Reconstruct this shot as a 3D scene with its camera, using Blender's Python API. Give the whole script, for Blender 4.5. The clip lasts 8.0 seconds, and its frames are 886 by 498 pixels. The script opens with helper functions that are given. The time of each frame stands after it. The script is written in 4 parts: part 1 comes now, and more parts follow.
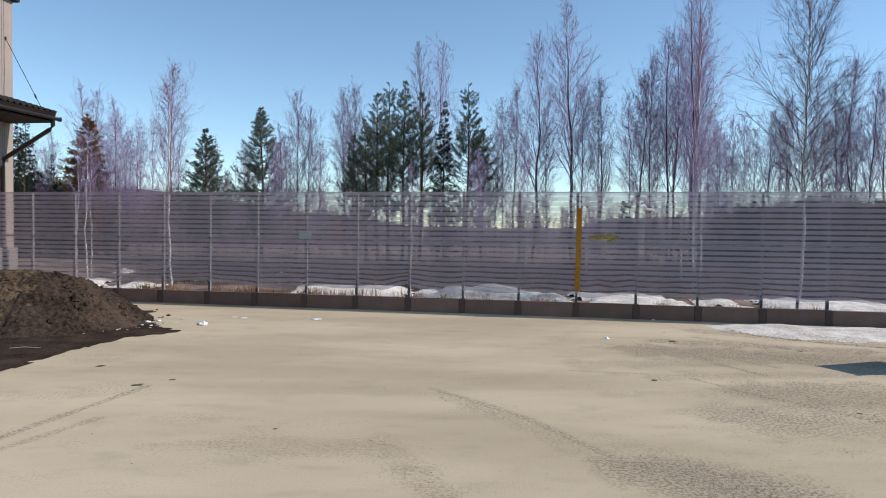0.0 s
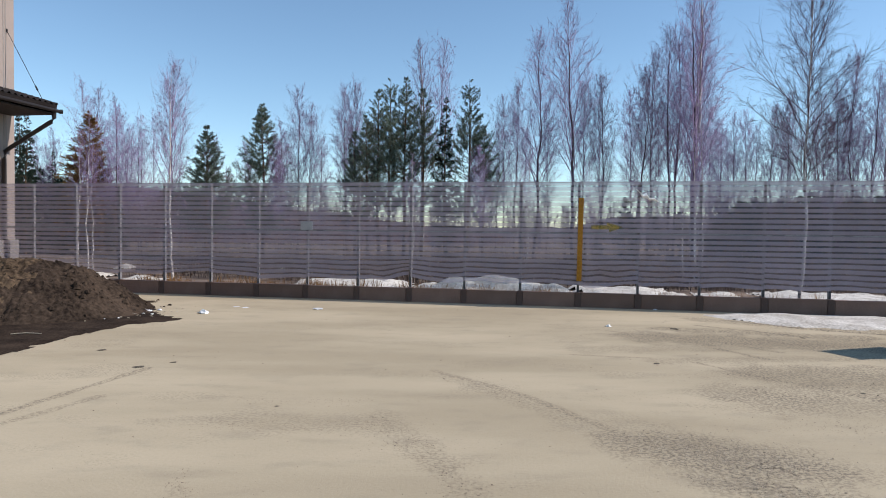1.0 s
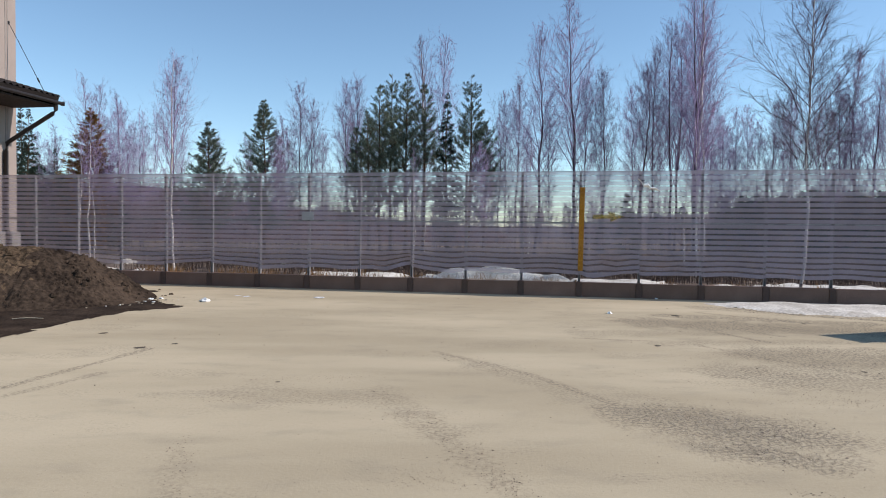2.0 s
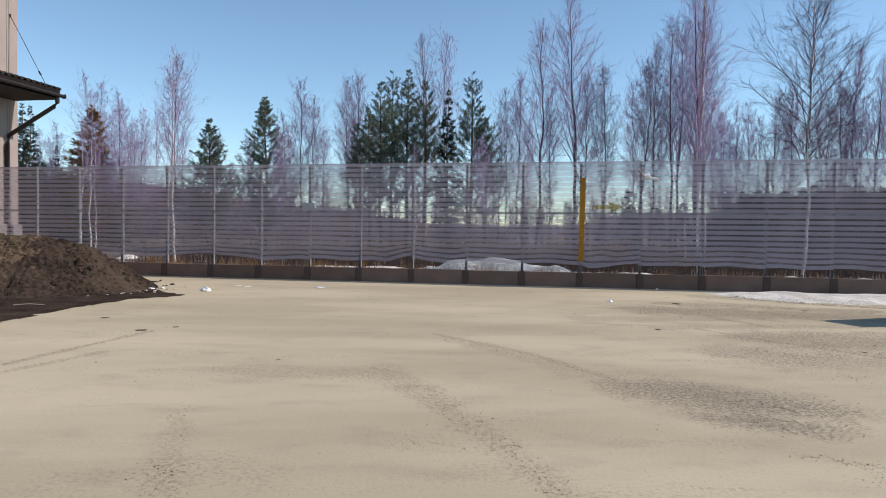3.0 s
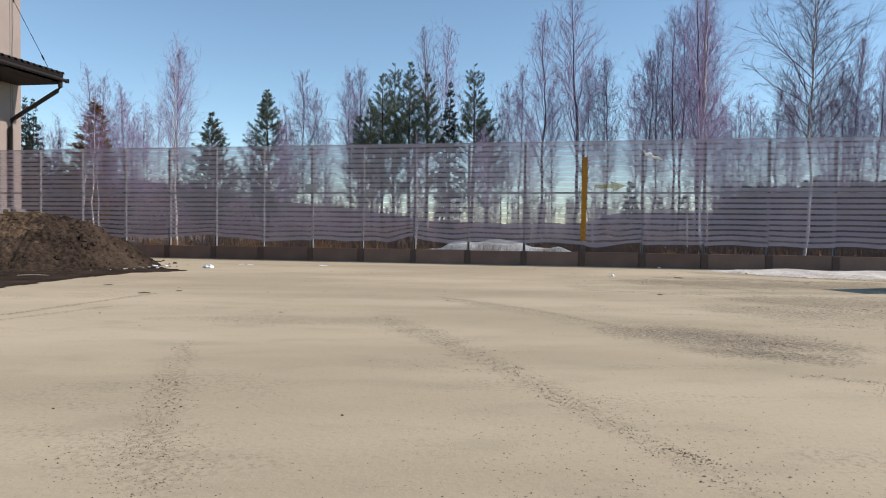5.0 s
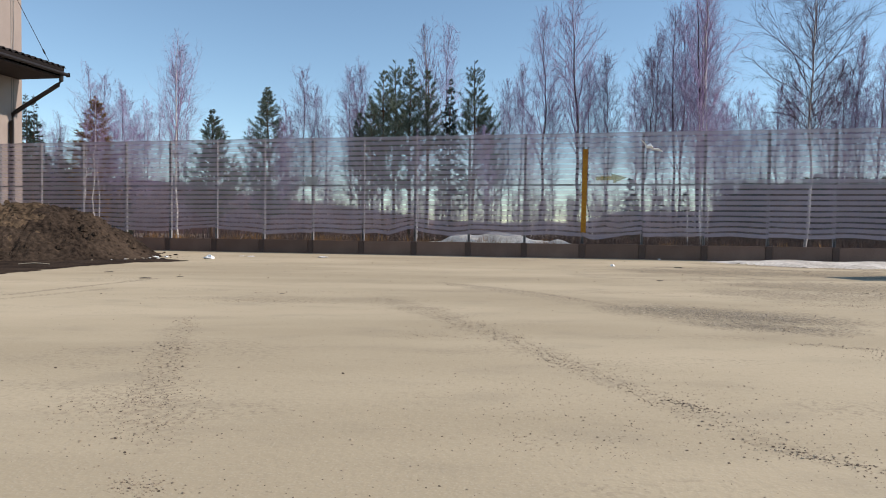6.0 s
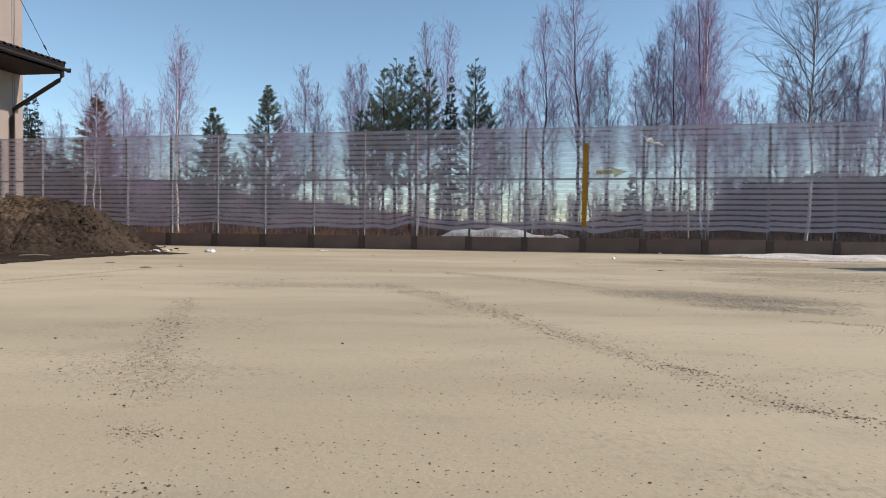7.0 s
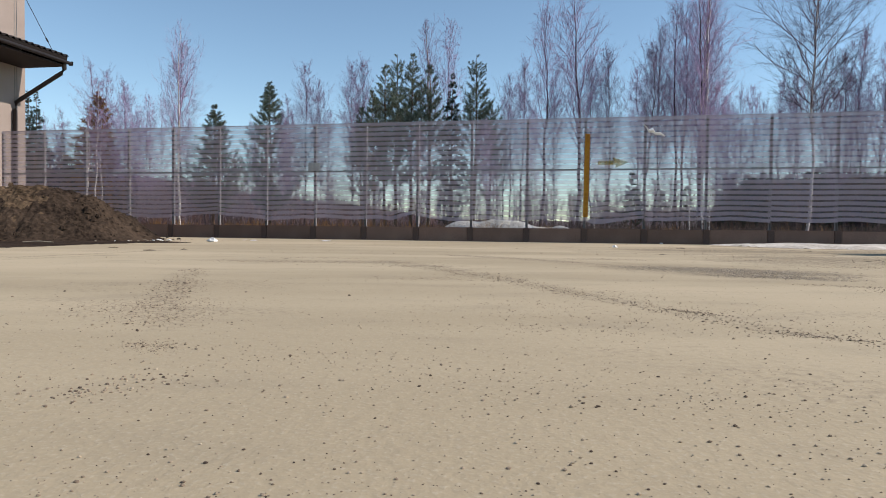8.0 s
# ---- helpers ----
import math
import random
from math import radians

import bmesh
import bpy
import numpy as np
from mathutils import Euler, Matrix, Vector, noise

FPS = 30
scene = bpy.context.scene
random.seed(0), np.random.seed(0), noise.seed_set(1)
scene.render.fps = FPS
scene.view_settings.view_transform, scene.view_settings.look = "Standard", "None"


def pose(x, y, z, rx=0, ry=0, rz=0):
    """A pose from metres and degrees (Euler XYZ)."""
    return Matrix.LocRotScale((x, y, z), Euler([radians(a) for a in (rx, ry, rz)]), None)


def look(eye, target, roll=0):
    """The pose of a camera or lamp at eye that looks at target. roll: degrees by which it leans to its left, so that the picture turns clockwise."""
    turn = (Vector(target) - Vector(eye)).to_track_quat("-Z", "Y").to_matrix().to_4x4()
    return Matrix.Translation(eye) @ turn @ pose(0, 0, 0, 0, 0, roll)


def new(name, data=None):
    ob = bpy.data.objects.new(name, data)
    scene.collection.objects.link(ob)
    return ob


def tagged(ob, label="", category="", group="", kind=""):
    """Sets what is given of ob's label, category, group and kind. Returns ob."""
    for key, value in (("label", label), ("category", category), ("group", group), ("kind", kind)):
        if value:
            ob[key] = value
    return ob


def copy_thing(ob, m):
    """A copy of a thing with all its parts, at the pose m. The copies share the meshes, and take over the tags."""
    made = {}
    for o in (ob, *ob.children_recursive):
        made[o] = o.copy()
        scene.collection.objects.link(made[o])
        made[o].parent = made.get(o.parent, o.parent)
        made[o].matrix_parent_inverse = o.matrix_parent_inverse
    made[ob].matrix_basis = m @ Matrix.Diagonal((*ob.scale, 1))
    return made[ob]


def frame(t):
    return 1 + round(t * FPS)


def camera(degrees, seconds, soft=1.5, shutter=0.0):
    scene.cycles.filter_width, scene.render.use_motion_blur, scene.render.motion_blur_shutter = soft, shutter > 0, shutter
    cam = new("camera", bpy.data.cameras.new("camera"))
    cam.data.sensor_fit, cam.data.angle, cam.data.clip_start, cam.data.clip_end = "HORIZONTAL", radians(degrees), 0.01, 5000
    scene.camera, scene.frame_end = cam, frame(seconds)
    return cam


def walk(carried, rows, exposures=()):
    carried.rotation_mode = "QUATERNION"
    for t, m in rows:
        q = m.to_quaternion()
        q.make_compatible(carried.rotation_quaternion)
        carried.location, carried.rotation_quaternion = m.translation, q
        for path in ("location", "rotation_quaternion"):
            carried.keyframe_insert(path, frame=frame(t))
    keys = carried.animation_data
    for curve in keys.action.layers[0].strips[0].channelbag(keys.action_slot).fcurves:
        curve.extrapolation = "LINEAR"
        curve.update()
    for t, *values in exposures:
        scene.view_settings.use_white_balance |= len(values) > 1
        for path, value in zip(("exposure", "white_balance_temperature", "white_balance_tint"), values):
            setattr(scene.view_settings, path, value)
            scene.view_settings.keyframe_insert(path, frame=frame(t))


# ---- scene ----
cam = camera(65.5, 8.0, soft=1.0)
PATH = [
    (0, (0, 0, 3.034), (0.0000, 1.9992, 2.9775), 0.622),
    (0.5, (-0.01, 0.01, 2.85), (-0.0107, 2.0092, 2.7935), 0.622),
    (1, (-0.012, 0.02, 2.685), (-0.0148, 2.0192, 2.6285), 0.622),
    (1.5, (-0.008, 0.025, 2.499), (-0.0132, 2.0242, 2.4425), 0.622),
    (1.7, (-0.005, 0.02, 2.425), (-0.0109, 2.0192, 2.3685), 0.622),
    (2.8, (0.012, -0.015, 2.06), (0.0024, 1.9842, 2.0035), 0.622),
    (3, (0.015, -0.02, 1.992), (0.0049, 1.9792, 1.9355), 0.622),
    (3.5, (0.018, -0.035, 1.818), (0.0061, 1.9642, 1.7615), 0.622),
    (4, (0.015, -0.045, 1.65), (0.0019, 1.9542, 1.5935), 0.622),
    (4.5, (0.015, -0.055, 1.452), (0.0002, 1.9441, 1.3955), 0.622),
    (4.7, (0.015, -0.06, 1.382), (-0.0002, 1.9391, 1.3255), 0.622),
    (5.8, (0.02, -0.1, 1.042), (0.0033, 1.8991, 0.9855), 0.622),
    (6, (0.022, -0.104, 1.0), (0.0049, 1.8951, 0.9435), 0.622),
    (6.5, (0.03, -0.106, 0.936), (0.0115, 1.8931, 0.8795), 0.622),
    (7, (0.032, -0.11, 0.794), (0.0126, 1.8891, 0.7375), 0.622),
    (7.5, (0.015, -0.125, 0.606), (-0.0059, 1.8741, 0.5495), 0.622),
    (8, (0, -0.16, 0.467), (-0.0214, 1.8391, 0.4105), 0.622),
]
walk(cam, [(t, look(e, a, r)) for t, e, a, r in PATH],
     [(0, 0.34, 6350, 16), (3.5, 0.36, 6500, 16), (8, 0.34, 6800, 16)])

# ---- light and sky ----
SUN_AZ, SUN_EL = radians(-3.0), radians(37.0)   # azimuth from +x towards +y
world = bpy.data.worlds.new("sky")
scene.world = world
world.use_nodes = True
wn = world.node_tree
sky = wn.nodes.new("ShaderNodeTexSky")
sky.sky_type = 'NISHITA'
sky.sun_disc = False
sky.sun_elevation = SUN_EL
sky.sun_rotation = radians(90) - SUN_AZ
sky.altitude = 1500
sky.air_density, sky.dust_density, sky.ozone_density = 1.0, 0.0, 3.2
wn.nodes["Background"].inputs["Strength"].default_value = 0.128
cold = wn.nodes.new("ShaderNodeMix")
cold.data_type, cold.blend_type = 'RGBA', 'MULTIPLY'
cold.inputs[0].default_value = 1.0
cold.inputs[7].default_value = (1.09, 1.145, 1.0, 1)     # clear cold spring air
wn.links.new(sky.outputs[0], cold.inputs[6])
wn.links.new(cold.outputs[2], wn.nodes["Background"].inputs["Color"])
sun_data = bpy.data.lights.new("sun", 'SUN')
sun_data.energy, sun_data.angle, sun_data.color = 3.6, radians(0.55), (1.0, 0.93, 0.82)
sun = new("sun", sun_data)
sun.matrix_world = look((60 * math.cos(SUN_AZ), 60 * math.sin(SUN_AZ), 60 * math.tan(SUN_EL)), (0, 0, 0))


# ---- materials ----
def material(name, dark, light, scale=3.0, fine=40.0, rough=0.85, bump=0.3, metal=0.0, coords="Object", stretch=(1, 1, 1), mix=0.5, gloss=0.3):
    """Two colours mixed by a coarse and a fine noise, with a fine relief."""
    m = bpy.data.materials.new(name)
    m.use_nodes = True
    nt = m.node_tree
    n, l = nt.nodes, nt.links
    b = n["Principled BSDF"]
    tc = n.new("ShaderNodeTexCoord")
    mp = n.new("ShaderNodeMapping")
    mp.inputs["Scale"].default_value = stretch
    l.new(tc.outputs[coords], mp.inputs[0])
    facs = []
    for s, d in ((scale, 4), (fine, 3)):
        t = n.new("ShaderNodeTexNoise")
        t.inputs["Scale"].default_value = s
        t.inputs["Detail"].default_value = d
        l.new(mp.outputs[0], t.inputs["Vector"])
        facs.append(t)
    mx = n.new("ShaderNodeMix")
    mx.inputs[0].default_value = mix
    l.new(facs[0].outputs["Fac"], mx.inputs[2])
    l.new(facs[1].outputs["Fac"], mx.inputs[3])
    rp = n.new("ShaderNodeValToRGB")
    rp.color_ramp.elements[0].position, rp.color_ramp.elements[1].position = 0.36, 0.64
    rp.color_ramp.elements[0].color, rp.color_ramp.elements[1].color = (*dark, 1), (*light, 1)
    l.new(mx.outputs[0], rp.inputs[0])
    l.new(rp.outputs[0], b.inputs["Base Color"])
    b.inputs["Roughness"].default_value = rough
    b.inputs["Metallic"].default_value = metal
    b.inputs["Specular IOR Level"].default_value = gloss
    if bump:
        bp = n.new("ShaderNodeBump")
        bp.inputs["Strength"].default_value = bump
        bp.inputs["Distance"].default_value = 0.02
        l.new(facs[1].outputs["Fac"], bp.inputs["Height"])
        l.new(bp.outputs[0], b.inputs["Normal"])
    return m


def vary(m, low=0.7, high=1.25):
    """Lets the colour differ from object to object."""
    n, l = m.node_tree.nodes, m.node_tree.links
    b = n["Principled BSDF"]
    src = b.inputs["Base Color"].links[0].from_socket
    oi = n.new("ShaderNodeObjectInfo")
    mr = n.new("ShaderNodeMapRange")
    mr.inputs["To Min"].default_value, mr.inputs["To Max"].default_value = low, high
    l.new(oi.outputs["Random"], mr.inputs["Value"])
    hs = n.new("ShaderNodeHueSaturation")
    l.new(mr.outputs[0], hs.inputs["Value"])
    l.new(src, hs.inputs["Color"])
    l.new(hs.outputs[0], b.inputs["Base Color"])
    return m


M_CONCRETE = vary(material("concrete", (0.155, 0.090, 0.068), (0.235, 0.145, 0.110), 1.3, 26, 0.9, 0.4), 0.8, 1.15)
# shade below the posts, put into the piers' colour
M_PIER = material("shaded_concrete", (0.085, 0.051, 0.040), (0.135, 0.084, 0.066), 3, 30, 0.75, 0.3)
M_STEEL = material("galvanised_steel", (0.15, 0.142, 0.145), (0.25, 0.238, 0.24), 5, 60, 0.6, 0.1, 0.0)
M_RAIL = material("weathered_steel", (0.16, 0.16, 0.17), (0.26, 0.26, 0.27), 5, 60, 0.55, 0.1, 0.3)
M_YELLOW = material("yellow_paint", (0.24, 0.095, 0.005), (0.44, 0.20, 0.009), 6, 40, 0.5, 0.15, stretch=(1, 1, 0.3))
M_WHITE = material("white_plastic", (0.62, 0.62, 0.62), (0.85, 0.85, 0.84), 6, 50, 0.45, 0.1)
M_SNOW = material("old_snow", (0.37, 0.325, 0.27), (0.80, 0.755, 0.68), 1.6, 14, 0.7, 0.6)
M_WALL = material("beige_render", (0.29, 0.235, 0.205), (0.36, 0.295, 0.26), 0.8, 30, 0.85, 0.15)
M_PLINTH = material("grey_plinth", (0.20, 0.18, 0.165), (0.30, 0.27, 0.25), 2, 30, 0.9, 0.3)
M_BROWN = material("brown_sheet_metal", (0.014, 0.011, 0.010), (0.028, 0.021, 0.019), 3, 40, 0.45, 0.1)
M_TILE = vary(material("dark_roof_tile", (0.018, 0.015, 0.015), (0.042, 0.036, 0.035), 4, 40, 0.55, 0.2), 0.7, 1.3)
M_SOFFIT = material("stained_boards", (0.020, 0.014, 0.012), (0.040, 0.030, 0.025), 3, 30, 0.8, 0.2, stretch=(1, 8, 1))
M_DIRT = material("mound_soil", (0.027, 0.019, 0.013), (0.155, 0.106, 0.068), 0.55, 9, 0.95, 0.9, gloss=0.05)
M_DARKDIRT = material("darker_soil", (0.016, 0.0115, 0.009), (0.078, 0.055, 0.040), 0.7, 9, 0.95, 0.9, gloss=0.04)
M_DARKGROUND = material("damp_soil", (0.015, 0.011, 0.009), (0.068, 0.048, 0.035), 1.3, 16, 0.95, 0.9, gloss=0.04)
M_BARK = vary(material("birch_bark", (0.20, 0.165, 0.155), (0.74, 0.69, 0.64), 2.2, 9, 0.8, 0.3, stretch=(1, 1, 0.8)), 0.75, 1.2)
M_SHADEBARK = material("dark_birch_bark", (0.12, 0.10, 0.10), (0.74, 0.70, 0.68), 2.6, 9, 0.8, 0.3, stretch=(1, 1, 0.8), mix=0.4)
M_GREYBARK = vary(material("grey_bark", (0.042, 0.031, 0.036), (0.155, 0.118, 0.12), 2, 12, 0.9, 0.4, stretch=(1, 1, 0.4)), 0.7, 1.3)
M_TWIG = vary(material("birch_twigs", (0.19, 0.138, 0.235), (0.39, 0.295, 0.445), 0.8, 6, 0.8, 0.0), 0.75, 1.3)
M_DARKTWIG = vary(material("purplish_birch_twigs", (0.145, 0.102, 0.168), (0.33, 0.24, 0.36), 0.8, 6, 0.8, 0.0), 0.75, 1.3)
M_FARTWIG = material("far_twigs", (0.15, 0.118, 0.14), (0.29, 0.235, 0.265), 0.2, 2, 0.85, 0.0)
M_NEARTWIG = material("dark_birch_twigs", (0.055, 0.038, 0.052), (0.13, 0.09, 0.115), 0.8, 6, 0.8, 0.0)
M_PINEBARK = material("pine_bark", (0.07, 0.045, 0.032), (0.20, 0.12, 0.075), 2, 14, 0.9, 0.5, stretch=(1, 1, 0.3))
M_NEEDLE = vary(material("pine_needles", (0.055, 0.078, 0.064), (0.18, 0.215, 0.155), 0.9, 7, 0.6, 0.0), 0.75, 1.3)
M_SPRUCE = vary(material("spruce_needles", (0.012, 0.022, 0.016), (0.035, 0.055, 0.034), 0.9, 7, 0.65, 0.0), 0.8, 1.2)
M_RUSTY = material("browned_needles", (0.12, 0.062, 0.026), (0.40, 0.205, 0.062), 0.9, 7, 0.7, 0.0)
M_BRUSH = material("brush_twigs", (0.05, 0.034, 0.03), (0.14, 0.095, 0.075), 0.8, 6, 0.85, 0.0)
M_GRASS = material("dry_grass", (0.12, 0.055, 0.024), (0.38, 0.21, 0.085), 0.6, 5, 0.8, 0.0)
M_STONE = material("gravel_stone", (0.06, 0.048, 0.038), (0.26, 0.215, 0.165), 2.5, 40, 0.85, 0.3)


def island_colours(m, colours):
    """Each loose piece of a joined mesh takes its own colour."""
    n, l = m.node_tree.nodes, m.node_tree.links
    geo = n.new("ShaderNodeNewGeometry")
    rp = n.new("ShaderNodeValToRGB")
    els = rp.color_ramp.elements
    while len(els) < len(colours):
        els.new(0.5)
    for i, c in enumerate(colours):
        els[i].position = i / (len(colours) - 1)
        els[i].color = (*c, 1)
    l.new(geo.outputs["Random Per Island"], rp.inputs[0])
    l.new(rp.outputs[0], n["Principled BSDF"].inputs["Base Color"])
    return m


island_colours(M_STONE, [(0.075, 0.052, 0.040), (0.17, 0.125, 0.09), (0.34, 0.265, 0.19), (0.50, 0.41, 0.30), (0.24, 0.185, 0.135), (0.42, 0.34, 0.25)])
M_GRIT = island_colours(material("fine_gravel", (0.1, 0.08, 0.06), (0.3, 0.24, 0.18), 2.5, 40, 0.85, 0.3), [(0.13, 0.102, 0.08), (0.26, 0.208, 0.16), (0.40, 0.33, 0.25), (0.56, 0.47, 0.36), (0.20, 0.158, 0.122)])
M_RIDGE = material("far_forest", (0.040, 0.021, 0.022), (0.098, 0.055, 0.052), 0.25, 1.6, 0.95, 0.0)
# paler and greyer than the ridge: distance haze is put into the colour
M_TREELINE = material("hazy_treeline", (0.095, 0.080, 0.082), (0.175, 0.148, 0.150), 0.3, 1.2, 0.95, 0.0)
M_STICK = material("pale_wood", (0.22, 0.18, 0.13), (0.42, 0.36, 0.28), 3, 30, 0.8, 0.2)
M_BRUSHBANK = material("overgrown_bank", (0.020, 0.016, 0.023), (0.060, 0.046, 0.060), 0.6, 3.0, 0.95, 0.0)
M_SIGN = material("sign_face", (0.26, 0.26, 0.27), (0.34, 0.34, 0.345), 3, 30, 0.5, 0.05)
M_SKIP = material("skip_paint", (0.05, 0.06, 0.07), (0.10, 0.11, 0.12), 3, 30, 0.5, 0.2)


def sheet_material(name, dark, light, solid, spread=0.05):
    """Perforated galvanised sheet: the holes, too fine to tell apart, let a fixed share of the light pass."""
    m = material(name, dark, light, 1.2, 30, 0.6, 0.1, 0.2)
    n, l = m.node_tree.nodes, m.node_tree.links
    tr = n.new("ShaderNodeBsdfTransparent")
    mx = n.new("ShaderNodeMixShader")
    oi = n.new("ShaderNodeObjectInfo")
    mr = n.new("ShaderNodeMapRange")
    mr.inputs["To Min"].default_value, mr.inputs["To Max"].default_value = solid - spread, solid + spread
    l.new(oi.outputs["Random"], mr.inputs["Value"])
    l.new(mr.outputs[0], mx.inputs[0])
    l.new(tr.outputs[0], mx.inputs[1])
    l.new(n["Principled BSDF"].outputs[0], mx.inputs[2])
    l.new(mx.outputs[0], n["Material Output"].inputs[0])
    return m


M_SHEET = sheet_material("perforated_sheet", (0.418, 0.350, 0.400), (0.527, 0.446, 0.506), 0.54, 0.03)
M_PAINTED = sheet_material("yellow_painted_sheet", (0.36, 0.25, 0.02), (0.50, 0.35, 0.035), 0.42, 0.0)
# rib recesses: their shade is put into a darker, more open sheet colour
M_RIBSHADE = sheet_material("shaded_rib", (0.215, 0.180, 0.208), (0.310, 0.264, 0.300), 0.40, 0.03)


def ground_material():
    """Pale sandy gravel inside the fence, brown heath outside it; damp gravel tracks with shapes of their own."""
    m = bpy.data.materials.new("yard_gravel")
    m.use_nodes = True
    nt = m.node_tree
    n, l = nt.nodes, nt.links
    b = n["Principled BSDF"]
    b.inputs["Roughness"].default_value = 0.95
    b.inputs["Specular IOR Level"].default_value = 0.12
    geo = n.new("ShaderNodeNewGeometry")
    pos = geo.outputs["Position"]

    def noise_fac(scale, detail=4, stretch=None):
        t = n.new("ShaderNodeTexNoise")
        t.inputs["Scale"].default_value = scale
        t.inputs["Detail"].default_value = detail
        if stretch:
            mp = n.new("ShaderNodeMapping")
            mp.inputs["Scale"].default_value = stretch
            mp.inputs["Rotation"].default_value = (0, 0, radians(12))
            l.new(pos, mp.inputs[0])
            l.new(mp.outputs[0], t.inputs["Vector"])
        else:
            l.new(pos, t.inputs["Vector"])
        return t.outputs["Fac"]

    def math_node(op, a, c=None):
        k = n.new("ShaderNodeMath")
        k.operation = op
        for i, v in enumerate((a, c)):
            if v is None:
                continue
            if isinstance(v, (int, float)):
                k.inputs[i].default_value = v
            else:
                l.new(v, k.inputs[i])
        return k.outputs[0]

    def ramp(v, lo, hi, a=0.0, c=1.0):
        k = n.new("ShaderNodeMapRange")
        k.interpolation_type = 'SMOOTHSTEP'
        for nm, w in (("From Min", lo), ("From Max", hi), ("To Min", a), ("To Max", c)):
            k.inputs[nm].default_value = w
        l.new(v, k.inputs["Value"])
        return k.outputs[0]

    def blend(f, a, c):
        k = n.new("ShaderNodeMix")
        k.data_type = 'RGBA'
        if isinstance(f, float):
            k.inputs[0].default_value = f
        else:
            l.new(f, k.inputs[0])
        for sock, v in ((k.inputs[6], a), (k.inputs[7], c)):
            if isinstance(v, tuple):
                sock.default_value = (*v, 1)
            else:
                l.new(v, sock)
        return k.outputs[2]

    def near_line(ax, ay, bx, by, width):
        """1 on the stroke from a to b, fading out at its width, with a ragged edge."""
        sub = n.new("ShaderNodeVectorMath")
        sub.operation = 'SUBTRACT'
        l.new(pos, sub.inputs[0])
        sub.inputs[1].default_value = (ax, ay, 0)
        sp = n.new("ShaderNodeSeparateXYZ")
        l.new(sub.outputs[0], sp.inputs[0])
        dx, dy = bx - ax, by - ay
        ln = math.hypot(dx, dy)
        ux, uy = dx / ln, dy / ln
        along = math_node('ADD', math_node('MULTIPLY', sp.outputs[0], ux), math_node('MULTIPLY', sp.outputs[1], uy))
        across = math_node('ABSOLUTE', math_node('SUBTRACT', math_node('MULTIPLY', sp.outputs[0], uy), math_node('MULTIPLY', sp.outputs[1], ux)))
        over = math_node('MAXIMUM', math_node('SUBTRACT', math_node('ABSOLUTE', math_node('SUBTRACT', along, ln / 2)), ln / 2), 0.0)
        d = math_node('ADD', across, over)
        d = math_node('ADD', d, math_node('MULTIPLY', math_node('SUBTRACT', ragged, 0.5), width * 1.6))
        return ramp(d, width * 0.35, width, 1.0, 0.0)

    ragged = noise_fac(1.7, 6)
    big = noise_fac(0.22, 5, (0.55, 1.5, 1))
    mid = noise_fac(1.6, 5, (0.7, 1.3, 1))
    fine = noise_fac(70, 4)
    grit = noise_fac(24, 5)
    col = blend(ramp(big, 0.35, 0.68), (0.405, 0.333, 0.224), (0.535, 0.446, 0.308))
    col = blend(math_node('MULTIPLY', ramp(mid, 0.5, 0.75), 0.28), col, (0.275, 0.235, 0.175))
    patchy = math_node('MULTIPLY', ramp(noise_fac(0.55, 4, (0.7, 1.3, 1)), 0.50, 0.66), 1.0)
    speck = noise_fac(19, 4)
    col = blend(math_node('MULTIPLY', math_node('MULTIPLY', ramp(speck, 0.50, 0.60), ramp(patchy, 0.0, 1.0, 0.15, 1.0)), 0.30), col, (0.225, 0.185, 0.135))
    col = blend(math_node('MULTIPLY', math_node('MULTIPLY', ramp(grit, 0.52, 0.66), ramp(patchy, 0.0, 1.0, 0.15, 1.0)), 0.35), col, (0.21, 0.17, 0.125))
    col = blend(math_node('MULTIPLY', ramp(fine, 0.52, 0.7), 0.35), col, (0.52, 0.46, 0.36))
    # damp gravelly tracks and patches
    grey_patches = [(2.6, 8.7, 4.2, 7.7, 1.0, 0.52), (2.9, 7.4, 3.9, 6.9, 0.5, 0.42), (5.2, 11.0, 11.0, 9.6, 1.1, 0.34), (-3.0, 9.6, -1.0, 9.2, 0.5, 0.16)]
    wheel_tracks = [(-0.9, 10.0, 0.0, 7.7, 0.36, 0.18), (0.0, 7.7, 0.55, 6.3, 0.3, 0.15), (0.55, 6.3, 1.0, 4.9, 0.22, 0.13), (1.0, 4.9, 1.56, 3.1, 0.16, 0.12), (1.5, 3.15, 2.1, 2.5, 0.16, 0.12),
                    (-2.7, 7.0, -2.3, 5.7, 0.2, 0.12), (-2.35, 5.8, -1.78, 4.1, 0.24, 0.12), (-1.78, 4.1, -1.3, 3.0, 0.2, 0.09)]
